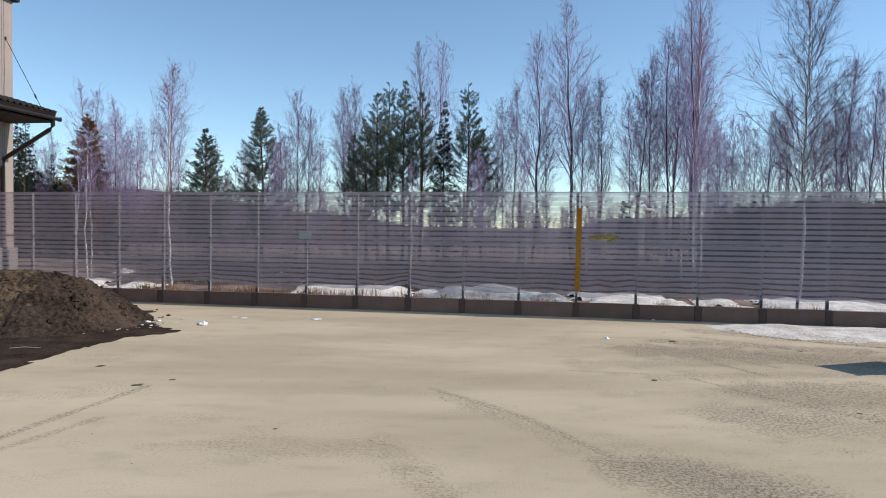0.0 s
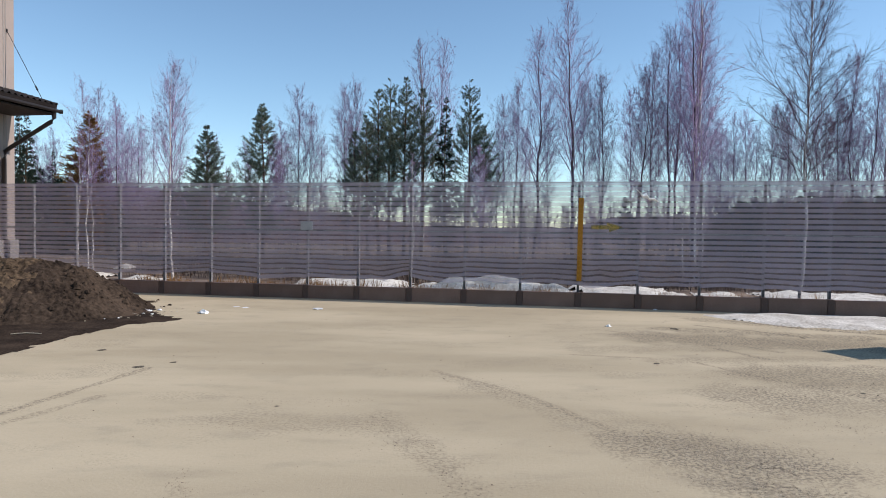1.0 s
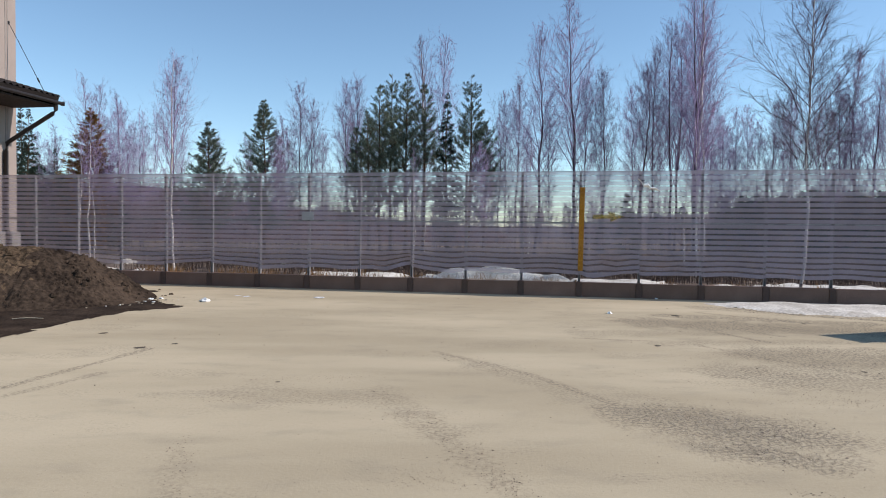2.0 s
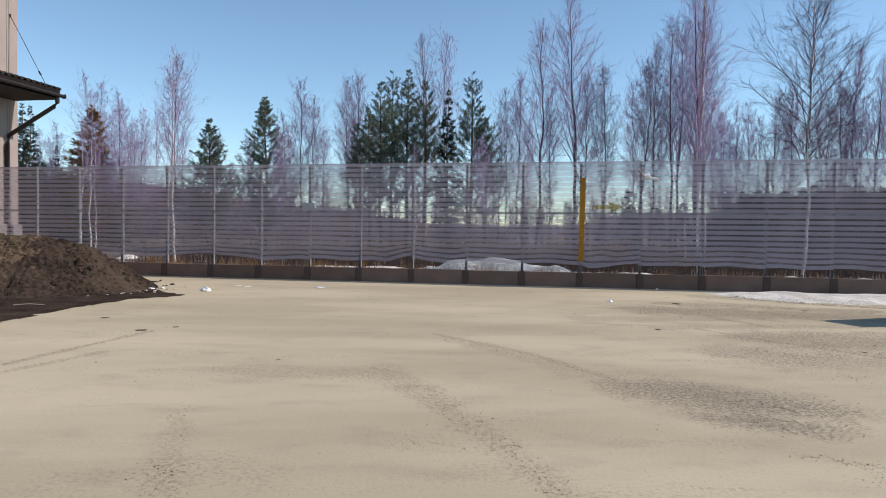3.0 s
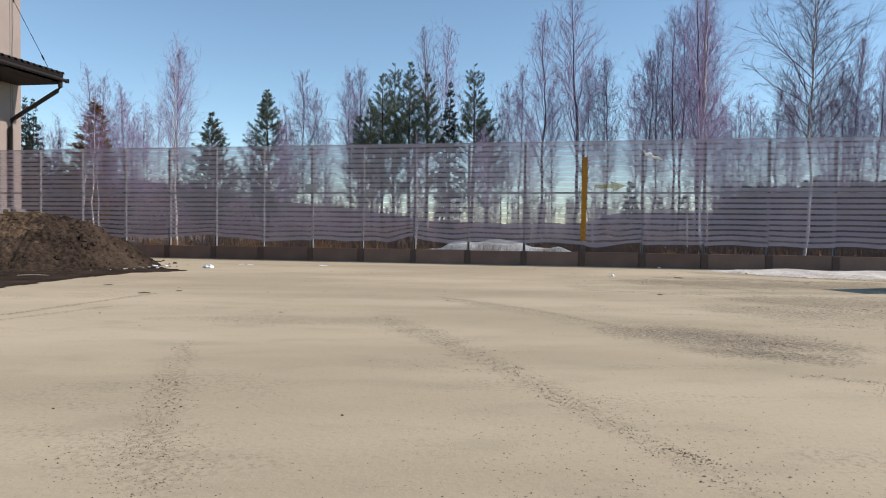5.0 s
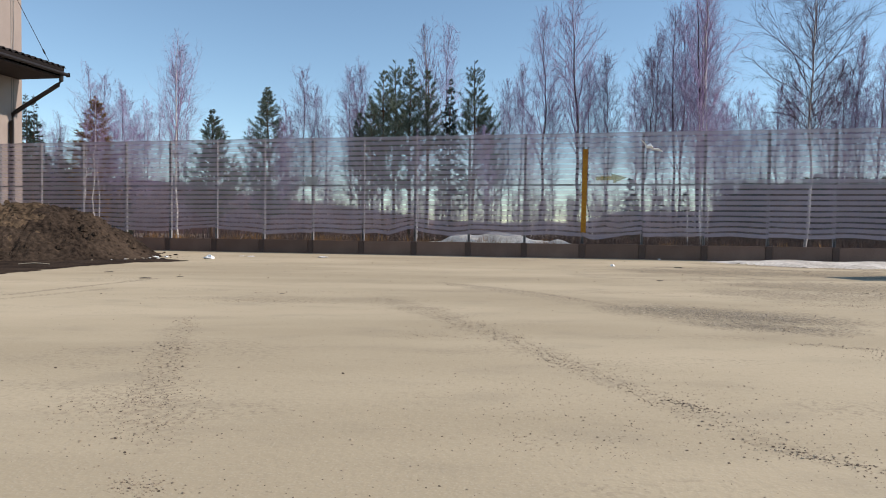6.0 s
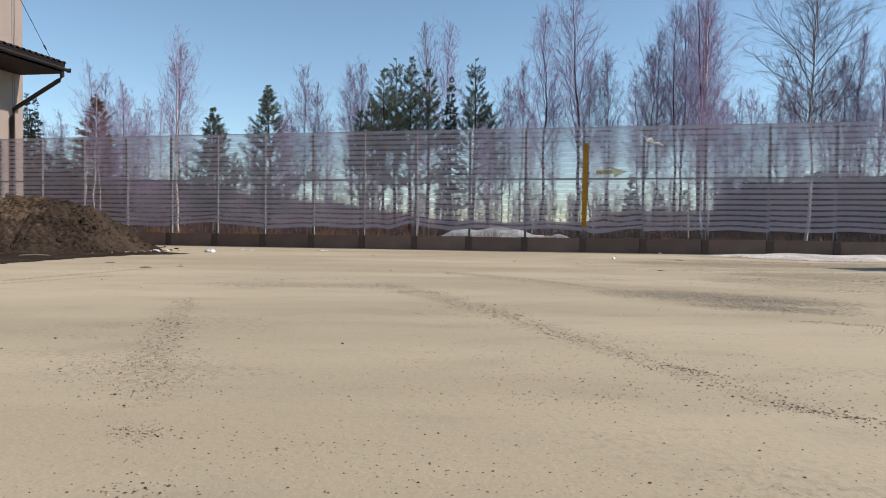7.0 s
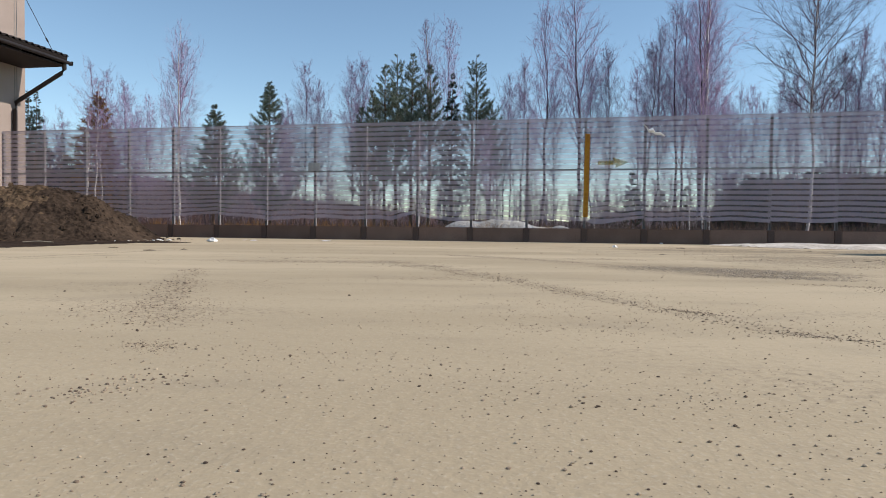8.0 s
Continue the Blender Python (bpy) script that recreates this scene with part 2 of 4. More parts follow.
    yard_streaks = [(0.1, 12.6, 1.8, 9.9, 0.4, 0.2), (5.0, 17.6, 13.0, 15.6, 1.3, 0.62), (6.0, 13.2, 13.0, 12.6, 1.2, 0.52), (3.0, 15.6, 9.0, 16.4, 0.7, 0.3), (4.6, 11.5, 9.5, 12.0, 0.9, 0.35),
                    (6.0, 18.9, 11.0, 17.6, 0.5, 0.55), (7.5, 20.8, 13.0, 17.9, 0.6, 0.5), (4.5, 14.3, 10.0, 15.0, 0.5, 0.3), (6.0, 12.7, 7.2, 10.9, 0.2, 0.42), (8.3, 18.8, 9.4, 17.6, 0.16, 0.55),
                    (8.4, 20.65, 9.2, 19.95, 0.16, 0.8), (9.2, 19.95, 10.4, 18.9, 0.18, 0.8), (10.4, 18.9, 12.0, 18.0, 0.2, 0.8)]
    small_ruts = [(-6.3, 9.7, -5.6, 13.0, 0.12, 0.5), (-0.2, 13.1, 1.3, 11.2, 0.12, 0.35), (1.3, 11.2, 2.3, 9.2, 0.14, 0.35), (7.9, 17.2, 8.7, 16.4, 0.14, 0.6), (6.3, 15.9, 6.9, 14.6, 0.14, 0.55),
                  (3.75, 8.15, 3.9, 7.6, 0.07, 0.6), (4.4, 18.5, 6.2, 17.2, 0.12, 0.4), (2.8, 14.9, 4.4, 14.6, 0.1, 0.4), (5.2, 14.2, 6.0, 12.6, 0.1, 0.45), (7.2, 19.6, 8.6, 18.4, 0.12, 0.45),
                  (6.6, 17.0, 7.6, 15.4, 0.12, 0.4), (-6.0, 9.1, -5.4, 10.8, 0.14, 0.34)]
    for ax, ay, bx, by, w, k in grey_patches + wheel_tracks + yard_streaks + small_ruts:
        col = blend(math_node('MULTIPLY', math_node('MULTIPLY', near_line(ax, ay, bx, by, w), ramp(speck, 0.44, 0.58, 0.15, 1.3)), k), col, (0.165, 0.135, 0.10))
    # heath beyond the fence line
    sp = n.new("ShaderNodeSeparateXYZ")
    l.new(pos, sp.inputs[0])
    beyond = math_node('ADD', sp.outputs[1], math_node('MULTIPLY', sp.outputs[0], 0.2048))
    heath = blend(ramp(noise_fac(0.5, 6), 0.38, 0.66), (0.095, 0.070, 0.057), (0.26, 0.195, 0.15))
    col = blend(ramp(beyond, 24.9, 25.2), col, heath)
    l.new(col, b.inputs["Base Color"])
    bp = n.new("ShaderNodeBump")
    bp.inputs["Strength"].default_value = 0.3
    bp.inputs["Distance"].default_value = 0.012
    l.new(math_node('ADD', math_node('MULTIPLY', fine, 0.5), grit), bp.inputs["Height"])
    l.new(bp.outputs[0], b.inputs["Normal"])
    return m


M_GROUND = ground_material()


# ---- helpers for meshes ----
def part(name, bm, mat, parent=None, label="", smooth=False):
    """Links a bmesh or a mesh as one object under its thing."""
    if isinstance(bm, bmesh.types.BMesh):
        me = bpy.data.meshes.new(name)
        bm.to_mesh(me)
        bm.free()
    else:
        me = bm
    if not me.materials:
        me.materials.append(mat)
    if smooth:
        me.polygons.foreach_set("use_smooth", [True] * len(me.polygons))
    ob = new(name, me)
    if parent is not None:
        ob.parent = parent
    if label:
        ob["label"] = label
    return ob


def box(x0, x1, y0, y1, z0, z1, bevel=0.0, bm=None, segments=1):
    own = bm is None
    bm = bm or bmesh.new()
    r = bmesh.ops.create_cube(bm, size=1, matrix=Matrix.LocRotScale(((x0 + x1) / 2, (y0 + y1) / 2, (z0 + z1) / 2), None, (x1 - x0, y1 - y0, z1 - z0)))
    if bevel:
        edges = list({e for v in r["verts"] for e in v.link_edges})
        bmesh.ops.bevel(bm, geom=edges, offset=bevel, segments=segments, affect='EDGES')
    return bm


def raw_mesh(name, verts, faces):
    me = bpy.data.meshes.new(name)
    me.from_pydata(verts, [], faces)
    me.update()
    return me


def tubes(groups):
    """Tapered tubes. groups: (points n x k x 3, radii n x k, sides). Returns the vertices and faces."""
    V, F, off = [], [], 0
    for P, R, sides in groups:
        P, R = np.asarray(P, float), np.asarray(R, float)
        if not len(P):
            continue
        n, k = R.shape
        if k == 2 and not R[:, 1].any():
            # pointed twigs
            D = P[:, 1] - P[:, 0]
            D /= np.linalg.norm(D, axis=1, keepdims=True) + 1e-9
            A = np.cross(D, np.where(np.abs(D[:, 2:3]) > 0.9, np.array([1.0, 0, 0]), np.array([0, 0, 1.0])))
            A /= np.linalg.norm(A, axis=1, keepdims=True) + 1e-9
            B = np.cross(D, A)
            ang = np.arange(3) * 2 * np.pi / 3
            ring = P[:, :1] + R[:, :1, None] * (A[:, None] * np.cos(ang)[:, None] + B[:, None] * np.sin(ang)[:, None])
            V.append(np.concatenate([ring, P[:, 1:]], 1).reshape(-1, 3))
            base = off + 4 * np.arange(n)[:, None]
            j = np.arange(3)
            F.append(np.stack([base + j, base + (j + 1) % 3, base + 3 + 0 * j], -1).reshape(-1, 3))
            off += 4 * n
            continue
        T = np.gradient(P, axis=1)
        T /= np.linalg.norm(T, axis=2, keepdims=True) + 1e-9
        ref = np.where(np.abs(T[:, :, 2:3]) > 0.9, np.array([1.0, 0, 0]), np.array([0, 0, 1.0]))
        A = np.cross(T, ref)
        A /= np.linalg.norm(A, axis=2, keepdims=True) + 1e-9
        B = np.cross(T, A)
        ang = np.arange(sides) * 2 * np.pi / sides
        ring = P[:, :, None, :] + R[:, :, None, None] * (A[:, :, None, :] * np.cos(ang)[:, None] + B[:, :, None, :] * np.sin(ang)[:, None])
        V.append(ring.reshape(-1, 3))
        base = off + (np.arange(n)[:, None, None] * k + np.arange(k - 1)[None, :, None]) * sides
        j = np.arange(sides)
        j2 = (j + 1) % sides
        q = np.stack([base + j, base + j2, base + sides + j2, base + sides + j], -1).reshape(-1, 4)
        F.append(q)
        off += n * k * sides
    return np.concatenate(V), [f for a in F for f in a.tolist()]


def tube_mesh(name, groups):
    v, f = tubes(groups)
    return raw_mesh(name, v.tolist(), f)


def unit(v):
    return v / (np.linalg.norm(v, axis=-1, keepdims=True) + 1e-9)


def blades(P0, D, L, half, rng):
    """Thin pointed blades, one triangle each: fine twigs and needles."""
    side = unit(np.cross(D, rng.normal(0, 1, D.shape))) * np.reshape(half, (-1, 1))
    tri = np.stack([P0 - side, P0 + side, P0 + D * np.reshape(L, (-1, 1))], 1).reshape(-1, 3)
    return tri, np.arange(len(tri)).reshape(-1, 3).tolist()


def along(P, t):
    """Points and directions at t (0 to 1) on each of the polylines P (n x k x 3)."""
    k = P.shape[1] - 1
    t = np.clip(t, 0, 0.9999) * k
    i = t.astype(int)
    w = (t - i)[..., None]
    a = np.arange(len(P))[:, None]
    return (P[a, i] * (1 - w) + P[a, i + 1] * w).reshape(-1, 3), unit(P[a, i + 1] - P[a, i]).reshape(-1, 3)


# ---- ground ----
def ground_height(x, y):
    d = y + 0.2048 * x - 24.78          # distance past the fence line
    z = 0.06 * max(0.0, min(1.0, (d + 6) / 4))
    if d > 0.3:
        z += -0.45 * max(0.0, min(1.0, (d - 0.3) / 4)) ** 1.0
        z += 0.10 * noise.noise((x * 0.2, y * 0.2, 3)) * min(1, d / 6)
    else:
        z += 0.012 * noise.noise((x * 0.35, y * 0.35, 0)) * max(0, min(1, (y - 4) / 4))
    return z


def build_ground():
    xs = np.concatenate([[-2500, -900, -300, -150, -90, -60], np.arange(-45, 45.1, 0.75), [60, 90, 150, 300, 900, 2500]])
    ys = np.concatenate([[-2500, -600, -150, -50, -20, -8], np.arange(-4, 48, 0.6), [52, 58, 66, 78, 95, 120, 160, 220, 400, 900, 2500]])
    verts = [(x, y, ground_height(x, y)) for y in ys for x in xs]
    nx = len(xs)
    faces = [(j * nx + i, j * nx + i + 1, (j + 1) * nx + i + 1, (j + 1) * nx + i) for j in range(len(ys) - 1) for i in range(nx - 1)]
    g = part("ground", raw_mesh("ground", verts, faces), M_GROUND, smooth=True)
    tagged(g, "pale sandy gravel yard with brown heath outside the fence", "ground", kind="structure")


build_ground()


def bank(path, half, seed, label, mat=None, rough=1.0):
    """A long earth bank along a line of (x, y, height)."""
    pts = [Vector(p) for p in path]
    dense = []
    for a, c in zip(pts, pts[1:]):
        n = max(2, int((c - a).length / 2.5))
        dense += [a.lerp(c, i / n) for i in range(n)]
    dense.append(pts[-1])
    prof = [(-1.0, -0.25), (-0.6, 0.45), (-0.3, 0.9), (-0.12, 1.0), (0.12, 1.0), (0.5, 0.6), (1.0, -0.25)]
    verts, k = [], len(prof)
    for i, p in enumerate(dense):
        t = dense[min(i + 1, len(dense) - 1)] - dense[max(i - 1, 0)]
        nrm = Vector((t.y, -t.x, 0)).normalized()
        for u, h in prof:
            q = p + nrm * (-u * half)
            wob = rough * (0.35 * noise.noise((q.x * 0.25, q.y * 0.25, seed)) + 0.18 * noise.noise((q.x * 0.9, q.y * 0.9, seed)))
            verts.append((q.x, q.y, -0.4 + p.z * h + wob * max(0, h)))
    faces = [(i * k + j, (i + 1) * k + j, (i + 1) * k + j + 1, i * k + j + 1) for i in range(len(dense) - 1) for j in range(k - 1)]
    tagged(part("backdrop", raw_mesh("backdrop", verts, faces), mat or M_RIDGE, smooth=True), label, "earth bank", kind="structure")


bank([(-150, 152, 14.0), (-105, 152, 13.0), (-84, 150, 12.2), (-65, 150, 11.4), (-55, 150, 10.4), (-49, 150, 8.9), (-43, 150, 8.0), (-33, 152, 7.0), (-18, 154, 5.6), (-5, 156, 3.6), (12, 158, 2.6)], 16.0, 2,
     "dark brown brush-covered ridge behind the fence")
bank([(25.2, 67, 0.4), (26.4, 67, 2.8), (28.5, 66.8, 4.3), (31, 66.4, 5.0), (35, 65.8, 5.4), (46, 64, 6.2), (75, 62, 6.6)], 4.0, 5, "dark overgrown earth bank behind the fence", M_BRUSHBANK, 1.2)
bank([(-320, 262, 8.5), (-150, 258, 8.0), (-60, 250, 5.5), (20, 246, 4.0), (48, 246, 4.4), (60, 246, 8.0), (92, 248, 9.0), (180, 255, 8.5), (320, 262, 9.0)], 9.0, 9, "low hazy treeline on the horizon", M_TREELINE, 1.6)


def bank_brush():
    """Leafless brush that grows over both banks."""
    rng = np.random.default_rng(71)
    lines = [((-110, 148, 13.0), (-84, 148, 12.2), 700), ((-84, 148, 12.2), (-55, 148, 10.4), 1100), ((-55, 148, 10.4), (-43, 148, 8.0), 600), ((-43, 148, 8.0), (-18, 150, 5.6), 1000), ((-18, 150, 5.6), (-5, 152, 3.6), 300),
             ((25.2, 65.4, 1.6), (27.4, 65.2, 3.6), 900), ((27.4, 65.2, 3.6), (31, 65, 5.0), 1300), ((31, 65, 5.0), (46, 63, 6.0), 2400)]
    base, tall = [], []
    for a, c, n in lines:
        t = rng.uniform(0, 1, (n, 1))
        a, c = np.array(a), np.array(c)
        d = c - a
        nrm = np.array([d[1], -d[0], 0]) / math.hypot(d[0], d[1])
        u = rng.uniform(-3.2, 3.6, (n, 1))
        p = a + d * t + nrm * u
        p[:, 2] = -0.5 + p[:, 2] * (1.0 - 0.14 * np.maximum(0, np.abs(u[:, 0]) - 0.8))
        base.append(p)
        tall.append(rng.uniform(0.5, 1.5, n) * (0.6 + 0.4 * (np.sin(p[:, 0] * 0.9 + p[:, 1] * 0.5) + 1)))
    B, h = np.concatenate(base), np.concatenate(tall)
    n = len(B)
    lean = rng.normal(0, 0.3, (n, 2)) * h[:, None]
    P = np.stack([B, B + np.c_[lean * 0.4, h * 0.6], B + np.c_[lean, h]], 1)
    k = 5 * n
    i = np.repeat(np.arange(n), 5)
    q = P[i, 1] + (P[i, 2] - P[i, 1]) * rng.uniform(-0.8, 0.9, (k, 1))
    d = np.c_[rng.normal(0, 0.3, (k, 2)), rng.uniform(0.05, 0.6, k)]
    v, f = tubes([(P, np.tile([[0.024, 0.018, 0.008]], (n, 1)), 3)])
    tv, tf = blades(q, d, np.ones(k), 0.02, rng)
    me = raw_mesh("brush", np.concatenate([v, tv]).tolist(), f + [[i + len(v) for i in t] for t in tf])
    tagged(part("brush", me, M_BRUSH), "dark leafless brush growing over the earth banks", "brush", kind="stuff")


bank_brush()

# ---- fence ----
FENCE_X, FENCE_Y, FENCE_TURN = -16.917, 28.24, -0.202
FENCE = Matrix.Translation((FENCE_X, FENCE_Y, 0)) @ Matrix.Rotation(FENCE_TURN, 4, 'Z')
BAYS = range(-1, 20)
TOP, BOTTOM, PLINTH = 4.38, 0.84, 0.55


def sheet_mesh(seed=0, dent=0.0, lift=(0, 0, 0)):
    """One bay of horizontally ribbed sheet, 2 m wide; lift bends its lower edge up at start, middle and end."""
    rnd = random.Random(seed)
    pitch, depth = 0.18, 0.05
    prof, z = [], BOTTOM
    while z < TOP - 0.01:
        for dz, y in ((0.0, 0.0), (0.122, 0.006), (0.132, depth), (0.168, depth)):
            if z + dz < TOP:
                prof.append((z + dz, y))
        z += pitch
    prof.append((TOP, 0.0))
    nx = 9
    ph, dip = rnd.uniform(0, 6), rnd.uniform(0.01, 0.035)
    verts, faces = [], []
    for zz, y in prof:
        low = max(0.0, 1 - (zz - BOTTOM) / 1.1)
        for i in range(nx):
            u = i / (nx - 1)
            wob = noise.noise((u * 2.2 + seed * 9, zz * 1.5, seed))
            bow = (lift[0] * (1 - u) * (1 - 2 * u) + lift[1] * 4 * u * (1 - u) + lift[2] * u * (2 * u - 1)) * low ** 1.5
            verts.append((u * 2.0, y + 0.012 * wob + dent * low * 1.4 * wob,
                          zz + bow + dip * low * math.sin(u * 5 + ph) + dent * low * noise.noise((u * 3, seed, zz * 2))))
    for j in range(len(prof) - 1):
        for i in range(nx - 1):
            faces.append((j * nx + i, j * nx + i + 1, (j + 1) * nx + i + 1, (j + 1) * nx + i))
    me = raw_mesh("perforated_sheet", verts, faces)
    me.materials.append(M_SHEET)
    me.materials.append(M_RIBSHADE)
    # recessed and steep rib faces take the colour with shade in it
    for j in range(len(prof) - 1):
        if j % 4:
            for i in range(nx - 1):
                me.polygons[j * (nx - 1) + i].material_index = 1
    return me


def build_fence():
    fence = new("perforated_fence")
    fence.matrix_world = FENCE
    tagged(fence, "tall grey perforated ribbed metal fence on steel posts", "fence")
    sheets = [sheet_mesh(k, d) for k, d in ((1, 0.01), (2, 0.02), (3, 0.03))]
    bent = {3: sheet_mesh(4, 0.04, (0.0, 0.10, 0.17)), 4: sheet_mesh(5, 0.03, (0.15, 0.04, -0.06)), 5: sheet_mesh(6, 0.03, (-0.06, -0.05, -0.02)),
            7: sheet_mesh(7, 0.10, (0.0, 0.03, 0.22)), 8: sheet_mesh(8, 0.04, (0.1, -0.02, 0.0)), 11: sheet_mesh(9, 0.13, (0.0, -0.04, 0.03)), 12: sheet_mesh(10, 0.07)}
    # posts are channels, open towards the yard
    bm = box(-0.042, 0.042, 0.15, 0.16, 0.3, TOP - 0.02)
    for x in (-0.042, 0.034):
        box(x, x + 0.008, 0.06, 0.149, 0.3, TOP - 0.02, 0.0, bm)
    post_me = bpy.data.meshes.new("post")
    bm.to_mesh(post_me)
    bm.free()
    bm = box(-0.95, 0.95, 0.045, 0.095, 2.57, 2.63, 0.005)
    rail_me = bpy.data.meshes.new("rail")
    bm.to_mesh(rail_me)
    bm.free()
    bm = box(-0.998, 0.998, 0.042, 0.058, TOP - 0.02, TOP + 0.006, 0.003)
    cap_me = bpy.data.meshes.new("top_rail")
    bm.to_mesh(cap_me)
    bm.free()
    for i in BAYS:
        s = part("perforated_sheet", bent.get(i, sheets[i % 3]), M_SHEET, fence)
        s.location = (2 * i + 0.002, 0, 0)
        p = part("post", post_me, M_STEEL, fence)
        p.location = (2 * i, 0, 0)
        part("rail", rail_me, M_RAIL, fence).location = (2 * i + 1, 0, 0)
        part("top_rail", cap_me, M_RAIL, fence).location = (2 * i + 1, 0, 0)
    return fence


fence = build_fence()


def build_plinth():
    """Concrete kerb blocks under the fence, one to a bay; a pier under every post carries the shade there as darker
    colour.
    """
    bm = box(0.107, 1.893, -0.12, 0.16, -0.3, PLINTH, 0.02, segments=2)
    for v in bm.verts:
        v.co.z += 0.008 * noise.noise(v.co * 3)
    first = part("concrete_block", bm, M_CONCRETE)
    tagged(first, "weathered brown-grey concrete plinth block under the fence", "concrete block", "plinth blocks")
    bm = box(-0.105, 0.105, -0.13, 0.17, -0.3, PLINTH + 0.012, 0.012)
    pier = part("concrete_pier", bm, M_PIER)
    tagged(pier, "concrete pier under a fence post, darkened for the shade there", "pier", "plinth piers")
    first.matrix_world = FENCE @ pose(2 * BAYS[0], 0, 0)
    pier.matrix_world = FENCE @ pose(2 * BAYS[0], 0, 0)
    for i in BAYS[1:]:
        copy_thing(first, FENCE @ pose(2 * i, 0, 0.006 * (i % 3 - 1)))
        copy_thing(pier, FENCE @ pose(2 * i, 0, 0))


build_plinth()


def build_fence_extras():
    # yellow upright in front of the sheet at the twelfth post
    prof = []
    for k in range(16):
        z = 0.95 + 0.18 * k
        prof += [(-0.035, z), (-0.035, z + 0.125), (-0.048, z + 0.135), (-0.048, z + 0.175)]
    prof += [(-0.004, 0.95 + 0.18 * 16), (-0.004, 0.95)]
    n = len(prof)
    verts = [(x, y, z) for x in (-0.085, 0.085) for y, z in prof]
    faces = [(i, (i + 1) % n, n + (i + 1) % n, n + i) for i in range(n)] + [tuple(range(n))[::-1], tuple(range(n, 2 * n))]
    bm = raw_mesh("yellow_upright", verts, faces)
    up = part("yellow_upright", bm, M_YELLOW)
    up.matrix_world = FENCE @ pose(22.02, 0, 0, 0, 0.8, 0)
    tagged(up, "yellow painted steel upright fixed to the fence", "upright")
    # yellow arrow plate on the sheet
    bm = bmesh.new()
    outline = [(0, 0.06), (0.55, 0.07), (0.5, 0.17), (1.05, 0.02), (0.6, -0.17), (0.6, -0.06), (0.0, -0.07)]
    front = [bm.verts.new((x, 0.0, y)) for x, y in outline]
    back = [bm.verts.new((x, 0.012, y)) for x, y in outline]
    bm.faces.new(front)
    bm.faces.new(back[::-1])
    for i in range(len(outline)):
        bm.faces.new((front[i], back[i], back[(i + 1) % 7], front[(i + 1) % 7]))
    bmesh.ops.recalc_face_normals(bm, faces=bm.faces)
    ar = part("arrow_sign", bm, M_PAINTED)
    ar.matrix_world = FENCE @ pose(22.42, -0.03, 2.82)
    tagged(ar, "faded yellow perforated arrow plate fixed to the fence", "arrow sign")
    # small blank notice
    sg = part("notice_board", box(-0.24, 0.24, -0.03, -0.012, 2.62, 2.93, 0.006), M_SIGN)
    sg.matrix_world = FENCE @ pose(12.0, 0, 0)
    tagged(sg, "small pale rectangular notice plate on the fence", "sign")
    # torn strip of white plastic caught in the ribs
    rnd = random.Random(5)
    verts, faces = [], []
    path = [(0, 0.22), (0.12, 0.13), (0.2, 0.02), (0.34, 0.04), (0.42, -0.06), (0.6, -0.07), (0.75, -0.15)]
    for i, (x, z) in enumerate(path):
        w = (0.012, 0.016, 0.05, 0.08, 0.035, 0.04, 0.012)[i]
        y = -0.03 - 0.03 * rnd.random()
        verts += [(x, y + 0.02, z + w), (x + 0.02, y - 0.10, z), (x, y, z - w)]
    for i in range(len(path) - 1):
        a, c = 3 * i, 3 * i + 3
        faces += [(a, a + 1, c + 1, c), (a + 1, a + 2, c + 2, c + 1)]
    tp = part("plastic_scrap", raw_mesh("plastic_scrap", verts, faces), M_WHITE)
    tp.matrix_world = FENCE @ pose(23.9, -0.03, 3.86) @ Matrix.Diagonal((0.95, 0.8, 1.1, 1))
    tagged(tp, "torn strip of white plastic caught on the fence", "plastic scrap")


build_fence_extras()


